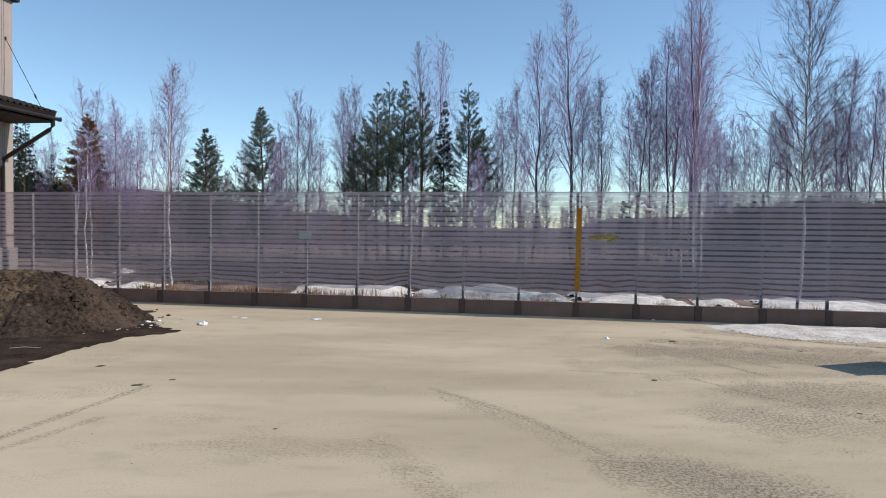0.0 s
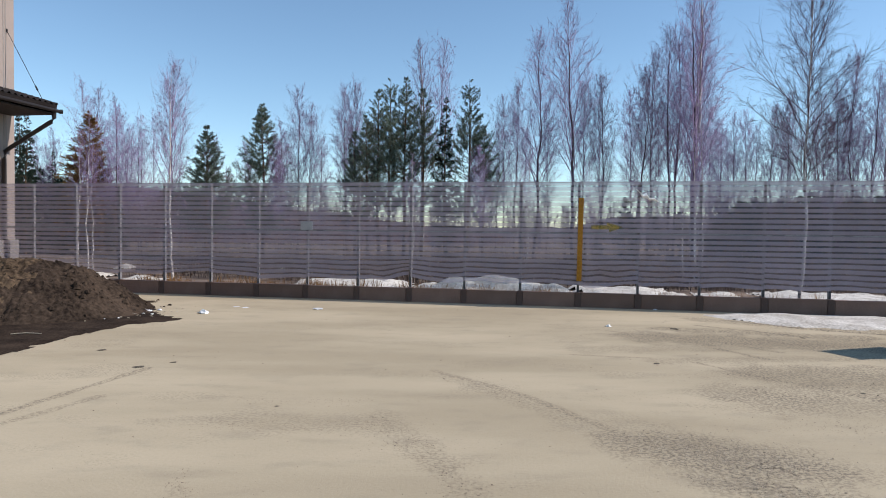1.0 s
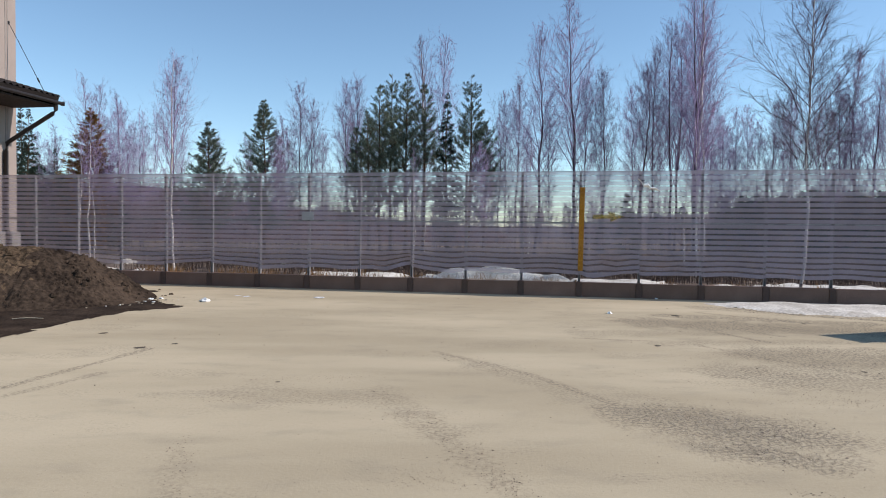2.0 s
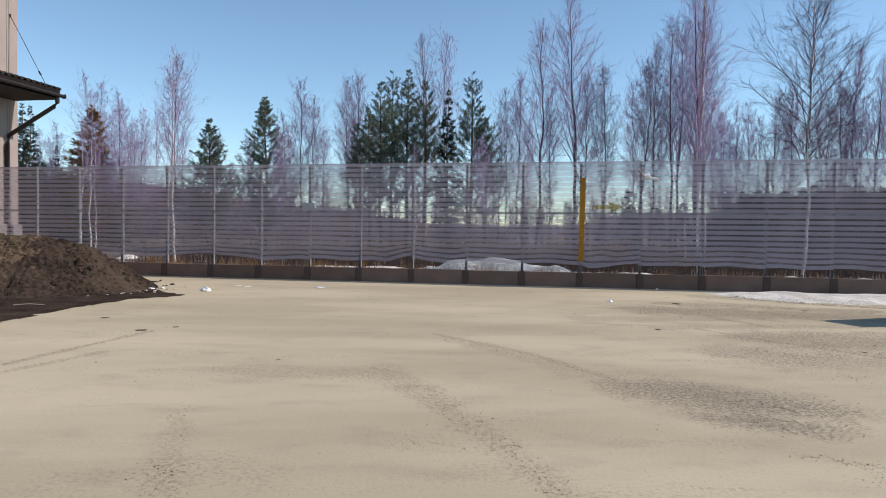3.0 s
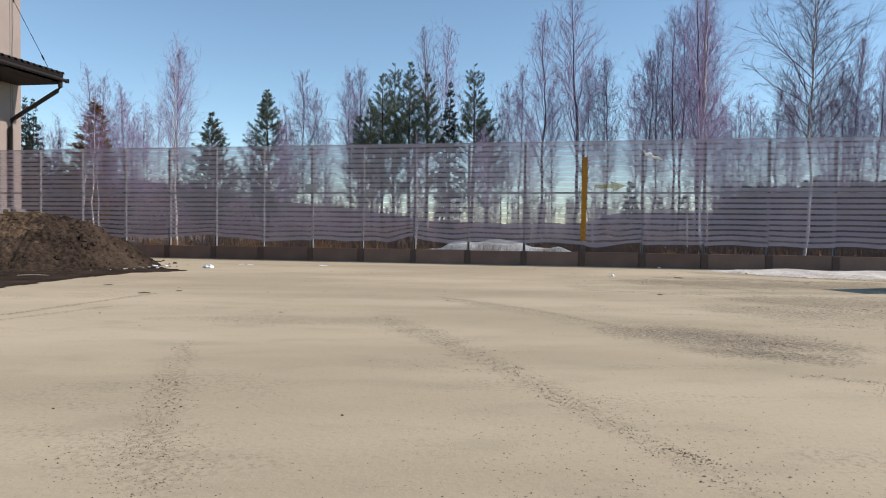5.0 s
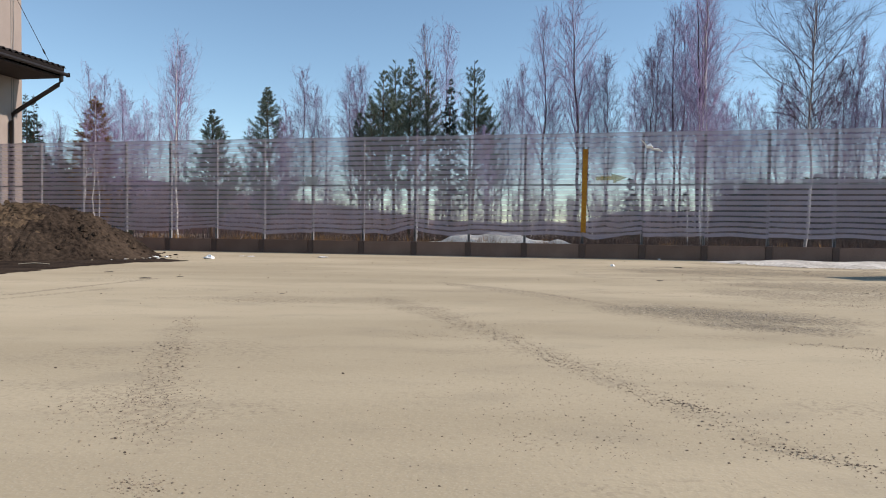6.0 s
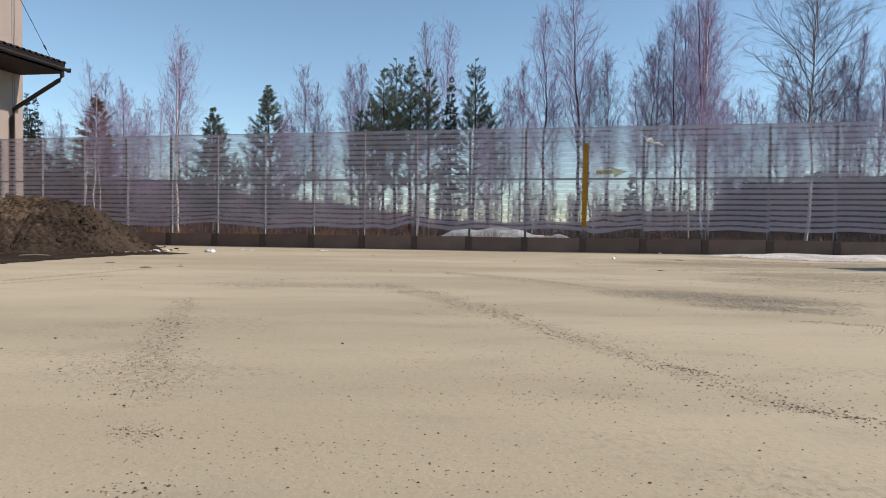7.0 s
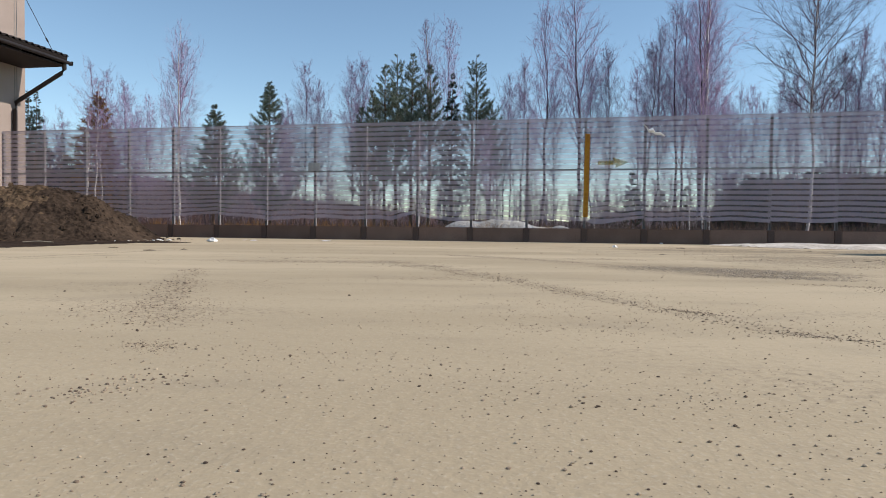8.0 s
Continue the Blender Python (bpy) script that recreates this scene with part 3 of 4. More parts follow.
# ---- building at the fence's far end ----
def build_house():
    """Set square to the fence; its long wall faces the yard's middle; a lean-to canopy with a tiled roof hangs on it."""
    house = new("industrial_building")
    house.matrix_world = pose(-19.56, 31.4, 0, 0, 0, -10)
    tagged(house, "beige rendered building with dark tiled canopy and brown gutter", "building")
    part("wall", box(-14, 0, -19, 0, -0.8, 13.12, 0.02), M_WALL, house)
    part("plinth", box(-14.1, 0.16, -19.1, 0.06, -0.8, 2.02, 0.03), M_PLINTH, house, "grey concrete plinth")
    part("roof_edge", box(-14.3, 0.22, -19.3, 0.2, 13.12, 13.6, 0.02), M_BROWN, house, "dark brown roof edge")
    for y in (-0.50, -0.62, -4.5, -8.5):
        part("wall_joint", box(-0.002, 0.012, y - 0.02, y + 0.02, 2.05, 13.1), M_PLINTH, house)
    fall = math.degrees(math.atan2(0.66, 2.29))
    can = part("canopy", box(-2.37, 0, -8.0, 0, -0.12, 0.0, 0.01), M_SOFFIT, house, "dark boarded canopy soffit")
    can.matrix_basis = pose(2.27, -0.16, 8.02, 0, fall, 0)
    part("rake_board", box(-2.37, 0.02, 0.0, 0.03, -0.24, 0.05, 0.006), M_BROWN, can, "dark brown edge board")
    part("fascia", box(0.0, 0.03, -8.0, 0.03, -0.26, 0.02, 0.006), M_BROWN, can, "dark brown fascia board")
    part("soffit", box(0.003, 2.25, -8.2, -0.17, 7.60, 7.66, 0.005), M_SOFFIT, house, "dark boarded soffit")
    for y in (-0.20, -8.2):
        bm = bmesh.new()
        tri = [(0.003, 7.66), (2.23, 7.66), (2.23, 7.88), (0.003, 8.5)]
        fr = [bm.verts.new((x, y, z)) for x, z in tri]
        bk = [bm.verts.new((x, y + 0.03, z)) for x, z in tri]
        bm.faces.new(fr)
        bm.faces.new(bk[::-1])
        for i in range(4):
            bm.faces.new((fr[i], bk[i], bk[(i + 1) % 4], fr[(i + 1) % 4]))
        bmesh.ops.recalc_face_normals(bm, faces=bm.faces)
        part("end_panel", bm, M_BROWN, house)
    # roof tiles with a rounded roll, laid in courses
    verts, faces = [], []
    prof = [(-0.165, 0.012), (-0.11, 0.0), (-0.06, 0.004), (-0.02, 0.05), (0.03, 0.088), (0.08, 0.085), (0.13, 0.045), (0.17, 0.012)]
    for x, lift in ((-0.36, 0.0), (0.0, 0.03)):
        verts += [(x, y, z + lift) for y, z in prof]
    verts += [(0.0, y, z + 0.005) for y, z in prof]
    k = len(prof)
    for a in (0, k):
        faces += [(a + i, a + i + 1, a + k + i + 1, a + k + i) for i in range(k - 1)]
    tile_me = raw_mesh("roof_tile", verts, faces)
    for row in range(8):
        for col in range(24):
            part("roof_tile", tile_me, M_TILE, can).matrix_basis = pose(0.06 - 0.32 * row, -0.12 - 0.333 * col, 0.012)
    gutter = np.array([[[2.39, -8.3, 7.80], [2.39, -4, 7.78], [2.39, -0.02, 7.76]]])
    part("gutter", tube_mesh("gutter", [(gutter, np.full((1, 3), 0.08), 10)]), M_BROWN, house, smooth=True)
    part("gutter_cap", box(2.29, 2.49, -0.03, -0.01, 7.67, 7.86, 0.02), M_BROWN, house)
    pipe = np.array([[[2.27, -0.3, 7.78], [2.27, -0.3, 7.46], [2.15, -0.33, 7.28], [0.42, -0.70, 6.12], [0.18, -0.74, 5.95], [0.12, -0.74, 5.6], [0.12, -0.74, 2.1], [0.26, -0.74, 1.9], [0.26, -0.74, -0.4]]])
    part("downpipe", tube_mesh("downpipe", [(pipe, np.full((1, 9), 0.095), 10)]), M_BROWN, house, smooth=True)
    rod = np.array([[[0.02, -0.44, 11.35], [0.93, -0.42, 9.75], [1.77, -0.40, 8.26]]])
    part("stay_rod", tube_mesh("stay_rod", [(rod, np.full((1, 3), 0.013), 6)]), M_BROWN, house)
    part("turnbuckle", tube_mesh("turnbuckle", [(np.array([[[1.44, -0.408, 8.845], [1.54, -0.405, 8.668]]]), np.full((1, 2), 0.035), 6)]), M_BROWN, house)
    part("rod_bracket", box(0, 0.05, -0.48, -0.40, 11.28, 11.42, 0.01), M_BROWN, house)


build_house()


# ---- dirt mound, dark ground, snow ----
def build_mound():
    cx, cy = -12.7, 21.0
    verts, faces, nx, ny = [], [], 270, 230
    for j in range(ny):
        for i in range(nx):
            x, y = -19.25 + 10.75 * i / (nx - 1), 15.8 + 10.5 * j / (ny - 1)
            dx, dy = (x - cx) / (3.7 if x > cx else 10.0), (y - cy) / (3.4 if y < cy else 3.8)
            r = math.sqrt(dx * dx + dy * dy) + 0.06 * noise.noise((x * 0.5, y * 0.5, 4))
            h = 1.66 * max(0.0, 1 - r ** 2.0) ** 1.4
            k = min(1.0, h * 2.2)
            h += k * (0.13 * noise.noise((x * 0.7, y * 0.7, 1)) + 0.14 * noise.noise((x * 1.9, y * 1.9, 2)) + 0.11 * abs(noise.noise((x * 2.6, y * 2.6, 3))) + 0.055 * noise.noise((x * 6, y * 6, 3)) + 0.032 * noise.noise((x * 15, y * 15, 6)))
            verts.append((x, y, ground_height(x, y) - 0.05 + h))
    for j in range(ny - 1):
        for i in range(nx - 1):
            faces.append((j * nx + i, j * nx + i + 1, (j + 1) * nx + i + 1, (j + 1) * nx + i))
    # clods and lumps lying on its flanks
    rnd = random.Random(8)
    for _ in range(3200):
        i, j = rnd.randrange(20, nx - 4), rnd.randrange(4, ny - 40)
        p = verts[j * nx + i]
        if p[2] < 0.1 and rnd.random() < 0.7:
            continue
        r = 0.012 + (0.10 if noise.noise((p[0] * 0.9, p[1] * 0.9, 7)) > 0.2 else 0.04) * rnd.random() ** 3.5
        off = len(verts)
        ring = [(math.cos(a), math.sin(a)) for a in (0.2, 1.3, 2.3, 3.4, 4.4, 5.4)]
        verts += [(p[0] + r * c * rnd.uniform(0.7, 1.3), p[1] + r * s * rnd.uniform(0.7, 1.3), p[2] - 0.02 + r * rnd.uniform(0, 0.3)) for c, s in ring]
        verts += [(p[0] + 0.6 * r * c * rnd.uniform(0.6, 1.3), p[1] + 0.6 * r * s, p[2] + r * rnd.uniform(0.6, 1.1)) for c, s in ring]
        verts.append((p[0], p[1], p[2] + r * 1.05))
        for a in range(6):
            c = (a + 1) % 6
            faces += [(off + a, off + c, off + 6 + c, off + 6 + a), (off + 6 + a, off + 6 + c, off + 12)]
    heap = part("dirt_mound", raw_mesh("dirt_mound", verts, faces), M_DIRT)
    # the darker colour covers right and lower parts, with a ragged edge
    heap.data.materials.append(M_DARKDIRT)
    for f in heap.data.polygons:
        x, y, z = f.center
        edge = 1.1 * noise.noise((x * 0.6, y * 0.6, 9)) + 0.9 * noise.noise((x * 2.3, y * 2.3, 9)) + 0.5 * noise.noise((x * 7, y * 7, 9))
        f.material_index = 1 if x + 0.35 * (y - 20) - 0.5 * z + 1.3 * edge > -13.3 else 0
    tagged(heap, "heap of brown soil, darker towards its right side, with clods", "dirt mound")


build_mound()


def low_patch(name, outline, height, mat, label, category, seed, kind="", rag=0.25, cell=0.16):
    """A low heap over a polygon, ragged at its edge, that lies on the ground."""
    xs, ys = [p[0] for p in outline], [p[1] for p in outline]
    x0, x1, y0, y1 = min(xs) - 0.5, max(xs) + 0.5, min(ys) - 0.5, max(ys) + 0.5
    nx, ny = int((x1 - x0) / cell) + 2, int((y1 - y0) / cell) + 2
    P = np.array(outline)
    Q = np.roll(P, -1, 0)

    def inside(x, y):
        d = 1e9
        odd = False
        for (ax, ay), (bx, by) in zip(P, Q):
            ex, ey = bx - ax, by - ay
            t = max(0, min(1, ((x - ax) * ex + (y - ay) * ey) / (ex * ex + ey * ey + 1e-9)))
            d = min(d, math.hypot(x - ax - t * ex, y - ay - t * ey))
            if (ay > y) != (by > y) and x < (bx - ax) * (y - ay) / (by - ay + 1e-12) + ax:
                odd = not odd
        return d if odd else -d

    verts, keep = [], []
    for j in range(ny):
        for i in range(nx):
            x, y = x0 + i * cell, y0 + j * cell
            d = inside(x, y) + rag * noise.noise((x * 1.1, y * 1.1, seed)) + 0.4 * rag * noise.noise((x * 3.3, y * 3.3, seed))
            h = height * min(1.0, max(0.0, d) / (0.6 + height)) ** 0.6 * (0.8 + 0.4 * noise.noise((x * 0.8, y * 0.8, seed + 1)))
            h += 0.06 * min(height, 0.4) * noise.noise((x * 6, y * 6, seed))
            verts.append((x, y, ground_height(x, y) + (h + 0.006 if d > 0 else -0.02)))
            keep.append(d > -cell * 1.2)
    faces = []
    for j in range(ny - 1):
        for i in range(nx - 1):
            q = (j * nx + i, j * nx + i + 1, (j + 1) * nx + i + 1, (j + 1) * nx + i)
            if all(keep[a] for a in q):
                faces.append(q)
    used = sorted({a for f in faces for a in f})
    back = {a: i for i, a in enumerate(used)}
    me = raw_mesh(name, [verts[a] for a in used], [tuple(back[a] for a in f) for f in faces])
    return tagged(part(name, me, mat, smooth=True), label, category, kind=kind)


low_patch("damp_soil", [(-9.0, 13.6), (-9.1, 15.2), (-9.0, 16.6), (-8.8, 17.6), (-8.2, 19.0), (-7.5, 20.0), (-8.4, 20.8), (-9.8, 22.6), (-10.2, 24.4), (-16, 24.6), (-20, 20), (-18, 13.6)],
          0.03, M_DARKGROUND, "thin dark layer of ground spread round the mound", "soil", 3, "structure", 0.3, 0.2)
low_patch("snow_patch", [(8.0, 21.8), (9.2, 22.1), (10.4, 22.4), (12.2, 21.9), (15.5, 21.25), (15.5, 18.5), (12.4, 18.9), (11.2, 19.1), (10.3, 19.4), (9.6, 19.8), (9.0, 20.4), (8.4, 21.1)],
          0.10, M_SNOW, "flat patch of old melting snow on the yard", "snow", 11)
low_patch("snow_bank", [(-1.7, 25.7), (-1.6, 29.2), (1.8, 29.4), (5.5, 28.9), (5.6, 25.2), (1.8, 25.3)],
          1.12, M_SNOW, "melting snow bank behind the fence", "snow", 21, rag=0.2)
for k, (x0, x1, d0, d1, h) in enumerate(((-27, -19.5, 7.5, 13.0, 0.35), (-18.5, -16.2, 7.0, 12.0, 0.3), (-15.4, -14.2, 7.5, 9.5, 0.2), (-8.0, -1.5, 7.5, 13.0, 0.4), (-1.5, 6.0, 6.5, 12.5, 0.3),
                                         (6.4, 11.6, 6.5, 13.0, 0.3), (12.0, 14.2, 7.5, 12.0, 0.2), (14.8, 21.0, 6.5, 13.0, 0.3), (21.6, 30.0, 7.2, 12.0, 0.25))):
    fy = lambda x, d: 24.9 - 0.2048 * x + d
    low_patch("snow_patch", [(x0, fy(x0, d0)), ((x0 + x1) / 2, fy((x0 + x1) / 2, d0 - 0.3)), (x1, fy(x1, d0)), (x1 - 0.2, fy(x1, d1)), (x0 + 0.4, fy(x0, d1))],
              h, M_SNOW, "patch of old snow on the heath behind the fence", "snow", 30 + k, rag=1.0, cell=0.3)


for k, (x, y, w, h) in enumerate(((-23.2, 50.2, 0.5, 0.6), (-11.8, 50.3, 0.3, 0.8), (22.1, 50.0, 0.5, 0.5), (23.9, 50.2, 0.45, 0.6), (28.6, 49.0, 0.5, 0.7))):
    low_patch("snow_heap", [(x - w, y - 0.7), (x + w, y - 0.7), (x + w * 1.1, y + 0.7), (x - w * 0.9, y + 0.7)], h, M_SNOW, "small heap of old snow on the heath", "snow", 50 + k, rag=0.15, cell=0.13)

# ---- trees ----
def birch_meshes(seed, H, spread, twig, n1=46, lean=0.0, first=0.24, steep=0.62, trunk_r=0.0075, n2=9, n3=14, limb=0.008, curl=0.16,
                 plume=0.8, droop=0.0, bent=False, forks=0, spray=0.034):
    """A bare birch: the trunk's mesh and the crown's. Limbs rise and thin out into a haze of fine twigs."""
    rng = np.random.default_rng(seed)
    k = 16
    zt = np.linspace(0, H, k)
    wander = np.cumsum(rng.normal(0, 0.0045 * H, (k, 2)), 0)
    wander -= wander[0]
    tp = np.c_[wander[:, 0] + lean * zt, wander[:, 1], zt - 0.3]
    tr = trunk_r * H * (1 - zt / H) ** 0.9 + twig * 0.9
    tr[0] *= 1.3
    trunk = [(tp[None], tr[None], 7)]
    f1 = first + (0.985 - first) * (np.arange(n1) + rng.uniform(0, 0.8, n1)) / n1
    p0 = along(tp[None], f1[None])[0]
    r0 = np.interp(f1, zt / H, tr)
    az = np.arange(n1) * 2.399 + rng.normal(0, 0.4, n1)
    u = (f1 - first) / (1 - first)
    prof = np.minimum(1, 0.55 + 1.8 * u) * np.clip(1.0 - u, 0, 1) ** plume + 0.05
    reach = spread * prof * rng.uniform(0.55, 1.15, n1)
    ang = rng.normal(steep, 0.14, n1) + 0.2 * (0.5 - u)
    if forks:
        # a few strong limbs that rise like second leaders
        ang[:forks] = rng.uniform(0.36, 0.55, forks)
        reach[:forks] = spread * rng.uniform(0.6, 0.85, forks)
    L = reach / np.sin(np.clip(ang, 0.3, 1.3))
    out = np.c_[np.cos(az), np.sin(az), np.zeros(n1)]
    s = np.linspace(0, 1, 6)
    bend = rng.normal(curl, 0.14, n1)
    horiz = (np.sin(ang)[:, None] * s - 0.5 * bend[:, None] * np.sin(ang)[:, None] * s ** 2)
    vert = (np.cos(ang)[:, None] * s + 0.45 * bend[:, None] * s ** 2)
    P1 = p0[:, None, :] + L[:, None, None] * (out[:, None, :] * horiz[:, :, None] + np.array([0, 0, 1.0]) * vert[:, :, None])
    P1[:, 1:] += np.cumsum(rng.normal(0, 0.018 if bent else 0.014, (n1, 5, 3)), 1) * L[:, None, None]
    R1 = np.minimum(r0 * 0.5, limb * L + twig * 0.5)[:, None] * (1 - s) ** 0.8 + twig * 0.7
    groups = [(P1, R1, 4 if bent else 3)]
    # second order
    t2 = np.tile(np.linspace(0.18, 0.98, n2), (n1, 1)) + rng.normal(0, 0.05, (n1, n2))
    q0, d0 = along(P1, np.clip(t2, 0.08, 1))
    m = len(q0)
    t2 = t2.reshape(-1)
    d2 = unit(d0 + rng.normal(0, 0.5, (m, 3)) + np.array([0, 0, 0.08]))
    thin = np.repeat(np.clip(1.08 - u, 0.12, 0.7) / 0.7, n2)
    L2 = np.repeat(L, n2) * (0.46 - 0.24 * t2) * rng.uniform(0.5, 1.25, m) + 0.018 * H * thin
    s2 = np.linspace(0, 1, 3 if bent else 2)
    P2 = q0[:, None, :] + L2[:, None, None] * d2[:, None, :] * s2[:, None]
    if bent:
        P2[:, 1:] += rng.normal(0, 0.06, (m, 2, 3)) * L2[:, None, None]
        groups.append((P2, np.minimum(0.004 * L2 + twig * 0.4, 0.02)[:, None] * (1 - s2) + twig * 0.4, 3))
    else:
        groups.append((P2, np.stack([np.minimum(0.004 * L2 + twig * 0.8, 0.022), np.zeros(m)], 1), 3))
    # fine twigs, spreading at first and hanging a little at their tips
    t3 = np.tile(np.linspace(0.12, 1.0, n3), (m, 1)) + rng.normal(0, 0.06, (m, n3))
    q3, d3 = along(P2, np.clip(t3, 0.02, 1))
    d3 = unit(d3 + rng.normal(0, 0.42, (len(q3), 3)) + np.array([0, 0, -droop]))
    L3 = (np.repeat(L2, n3) * 0.30 + spray * H * np.repeat(thin, n3)) * rng.uniform(0.45, 1.25, len(q3))
    v, f = tubes(groups)
    tv, tf = blades(q3, d3, L3, twig * 0.9, rng)
    crown = raw_mesh("crown", np.concatenate([v, tv]).tolist(), f + [[i + len(v) for i in q] for q in tf])
    return tube_mesh("trunk", trunk), crown


def conifer_meshes(seed, H, spread, bare=0.2, rise=0.35, dense=1.0, tuft=0.16, droop=0.0, taper=0.8, n2=8, nb=30, width=0.06, lift=0.3, clump=0.0):
    """A pine or spruce: meshes of trunk, branches and needles. Needles stand like a brush along the shoots."""
    rng = np.random.default_rng(seed)
    k = 10
    zt = np.linspace(0, H, k)
    w = np.cumsum(rng.normal(0, 0.003 * H, (k, 2)), 0)
    tp = np.c_[w - w[0], zt - 0.3]
    tr = 0.0085 * H * (1 - zt / H) ** 0.9 + 0.012
    n1 = int(105 * dense)
    f = bare + (0.985 - bare) * np.sort(rng.uniform(0, 1, n1)) ** 0.92
    p0 = along(tp[None], f[None])[0]
    az = np.arange(n1) * 2.399 + rng.normal(0, 0.5, n1)
    u = (f - bare) / (1 - bare)
    prof = np.minimum(1.0, 0.45 + 2.2 * u) * np.clip(1.0 - u, 0, 1) ** taper
    L = (spread * prof + 0.005 * H) * rng.uniform(0.55, 1.15, n1) * (1 + clump * np.sin(az * 2 + 9 * u + seed))
    up = rise * (0.45 + 0.7 * f) + rng.normal(0, 0.12, n1) - droop * (1 - f)
    s = np.linspace(0, 1, 5)
    out = np.c_[np.cos(az), np.sin(az), np.zeros(n1)]
    vert = up[:, None] * s + (lift + 0.2 * rng.uniform(-1, 1, n1))[:, None] * s ** 2
    P1 = p0[:, None, :] + L[:, None, None] * (out[:, None, :] * s[:, None] + np.array([0, 0, 1.0]) * vert[:, :, None])
    P1[:, 1:] += rng.normal(0, 0.025, (n1, 4, 3)) * L[:, None, None]
    R1 = (0.011 * L + 0.006)[:, None] * (1 - s) + 0.006
    # side shoots, most of them on the outer half, their tips turned up
    t2 = np.tile(np.linspace(0.36, 1.0, n2), (n1, 1)) + rng.normal(0, 0.05, (n1, n2))
    q, d0 = along(P1, np.clip(t2, 0.2, 1))
    m = len(q)
    d2 = unit(d0 + rng.normal(0, 0.5, (m, 3)) + np.array([0, 0, 0.35 * (lift > 0.2) - droop]))
    L2 = (np.repeat(L, n2) * 0.27 + 0.05) * rng.uniform(0.5, 1.2, m)
    P2 = np.stack([q, q + d2 * L2[:, None]], 1)
    R2 = np.tile(np.array([[0.010, 0.0]]), (m, 1))
    t = rng.uniform(0.15, 1.05, (m, nb))
    c = (q[:, None, :] + (d2 * L2[:, None])[:, None, :] * t[..., None]).reshape(-1, 3)
    nd = unit(np.repeat(d2, nb, 0) * 0.75 + rng.normal(0, 0.6, (len(c), 3)))
    ln = tuft * rng.uniform(0.6, 1.3, len(c)) * np.repeat(np.clip(0.5 + 1.5 * (1 - f), 0.5, 1.1), n2 * nb)
    tri, tf = blades(c, nd, ln, width * ln, rng)
    needles = raw_mesh("needles", tri.tolist(), tf)
    return tube_mesh("trunk", [(tp[None], tr[None], 7)]), tube_mesh("branches", [(P1, R1, 3), (P2, R2, 3)]), needles


def birch(name, label, meshes, bark=None, twigs=None):
    t = new(name)
    tagged(t, label, "birch tree", "birches behind the fence")
    part("trunk", meshes[0], bark or M_GREYBARK, t, smooth=True)
    part("crown", meshes[1], twigs or M_TWIG, t, smooth=True)
    return t


def conifer(name, label, category, meshes, needle_mat):
    t = new(name)
    tagged(t, label, category, "conifers behind the fence")
    part("trunk", meshes[0], M_PINEBARK, t, smooth=True)
    part("limb_crown", meshes[1], M_PINEBARK, t, smooth=True)
    part("needles", meshes[2], needle_mat, t)
    return t


def plant(tree, x, y, height, base_height, turn, wide=1.0):
    """Sets a tree, built base_height tall, at its place with its own height."""
    s = height / base_height
    tree.matrix_basis = pose(x, y, ground_height(x, y), 0, 0, turn) @ Matrix.Diagonal((s * wide, s * wide, s, 1))


def plant_copy(tree, x, y, height, base_height, turn, wide=1.0):
    s = height / base_height
    c = copy_thing(tree, Matrix())
    c.matrix_basis = pose(x, y, ground_height(x, y), 0, 0, turn) @ Matrix.Diagonal((s * wide, s * wide, s, 1))
    return c


# builds of each kind, 16 m tall, then copied to their places
BASE = 16.0
KINDS = {
    "fine": [birch_meshes(v, BASE, 2.0, 0.0046, 50, 0.0, 0.32, 0.5, 0.0042, 9, 15) for v in (1, 2)],
    "mid": [birch_meshes(v, BASE, 2.1, 0.0046, 52, 0.0, 0.32, 0.46, 0.0048, 9, 15) for v in (3, 4, 9)],
    "tall": [birch_meshes(v, BASE, 1.6, 0.0038, 50, 0.0, 0.24, 0.42, 0.0115, 9, 12, plume=0.6) for v in (5, 10)],
    "bold": [birch_meshes(v, BASE, 2.0, 0.0042, 46, 0.0, 0.32, 0.46, 0.0064, 9, 13, limb=0.010, forks=5) for v in (6, 7)],
    "hazy": [birch_meshes(v, BASE, 2.0, 0.0050, 42, 0.0, 0.30, 0.48, 0.0032, 7, 13) for v in (8, 14)],
    "young": [birch_meshes(v, BASE, 3.4, 0.010, 28, 0.0, 0.15, 0.5, 0.006, 6, 7) for v in (61, 62, 63)],
}
CROWNS = {"tall": M_DARKTWIG, "mid": M_DARKTWIG, "young": M_BRUSH}
LABELS = {
    "fine": "slender bare birch with thin purplish twigs behind the fence",
    "mid": "bare grey-barked birch with a narrow crown behind the fence",
    "tall": "very tall bare birch with pale trunk and upright twigs",
    "bold": "tall bare birch with dark strong trunk behind the fence",
    "young": "young bare birch with thin dark stem behind the fence",
    "hazy": "distant bare birch with a faint twiggy crown",
}
ORIGINALS = {k: [birch("birch_tree", LABELS[k], m, M_BARK if k == "tall" else None, CROWNS.get(k)) for m in v] for k, v in KINDS.items()}
USED = {}


def put_birches(kind, places):
    rnd = random.Random(kind)
    for x, y, h in places:
        k = USED.get(kind, 0)
        USED[kind] = k + 1
        pool = ORIGINALS[kind]
        tree = pool[k % len(pool)]
        (plant if k < len(pool) else plant_copy)(tree, x, y, h, BASE, rnd.uniform(0, 360), rnd.uniform(0.9, 1.15))


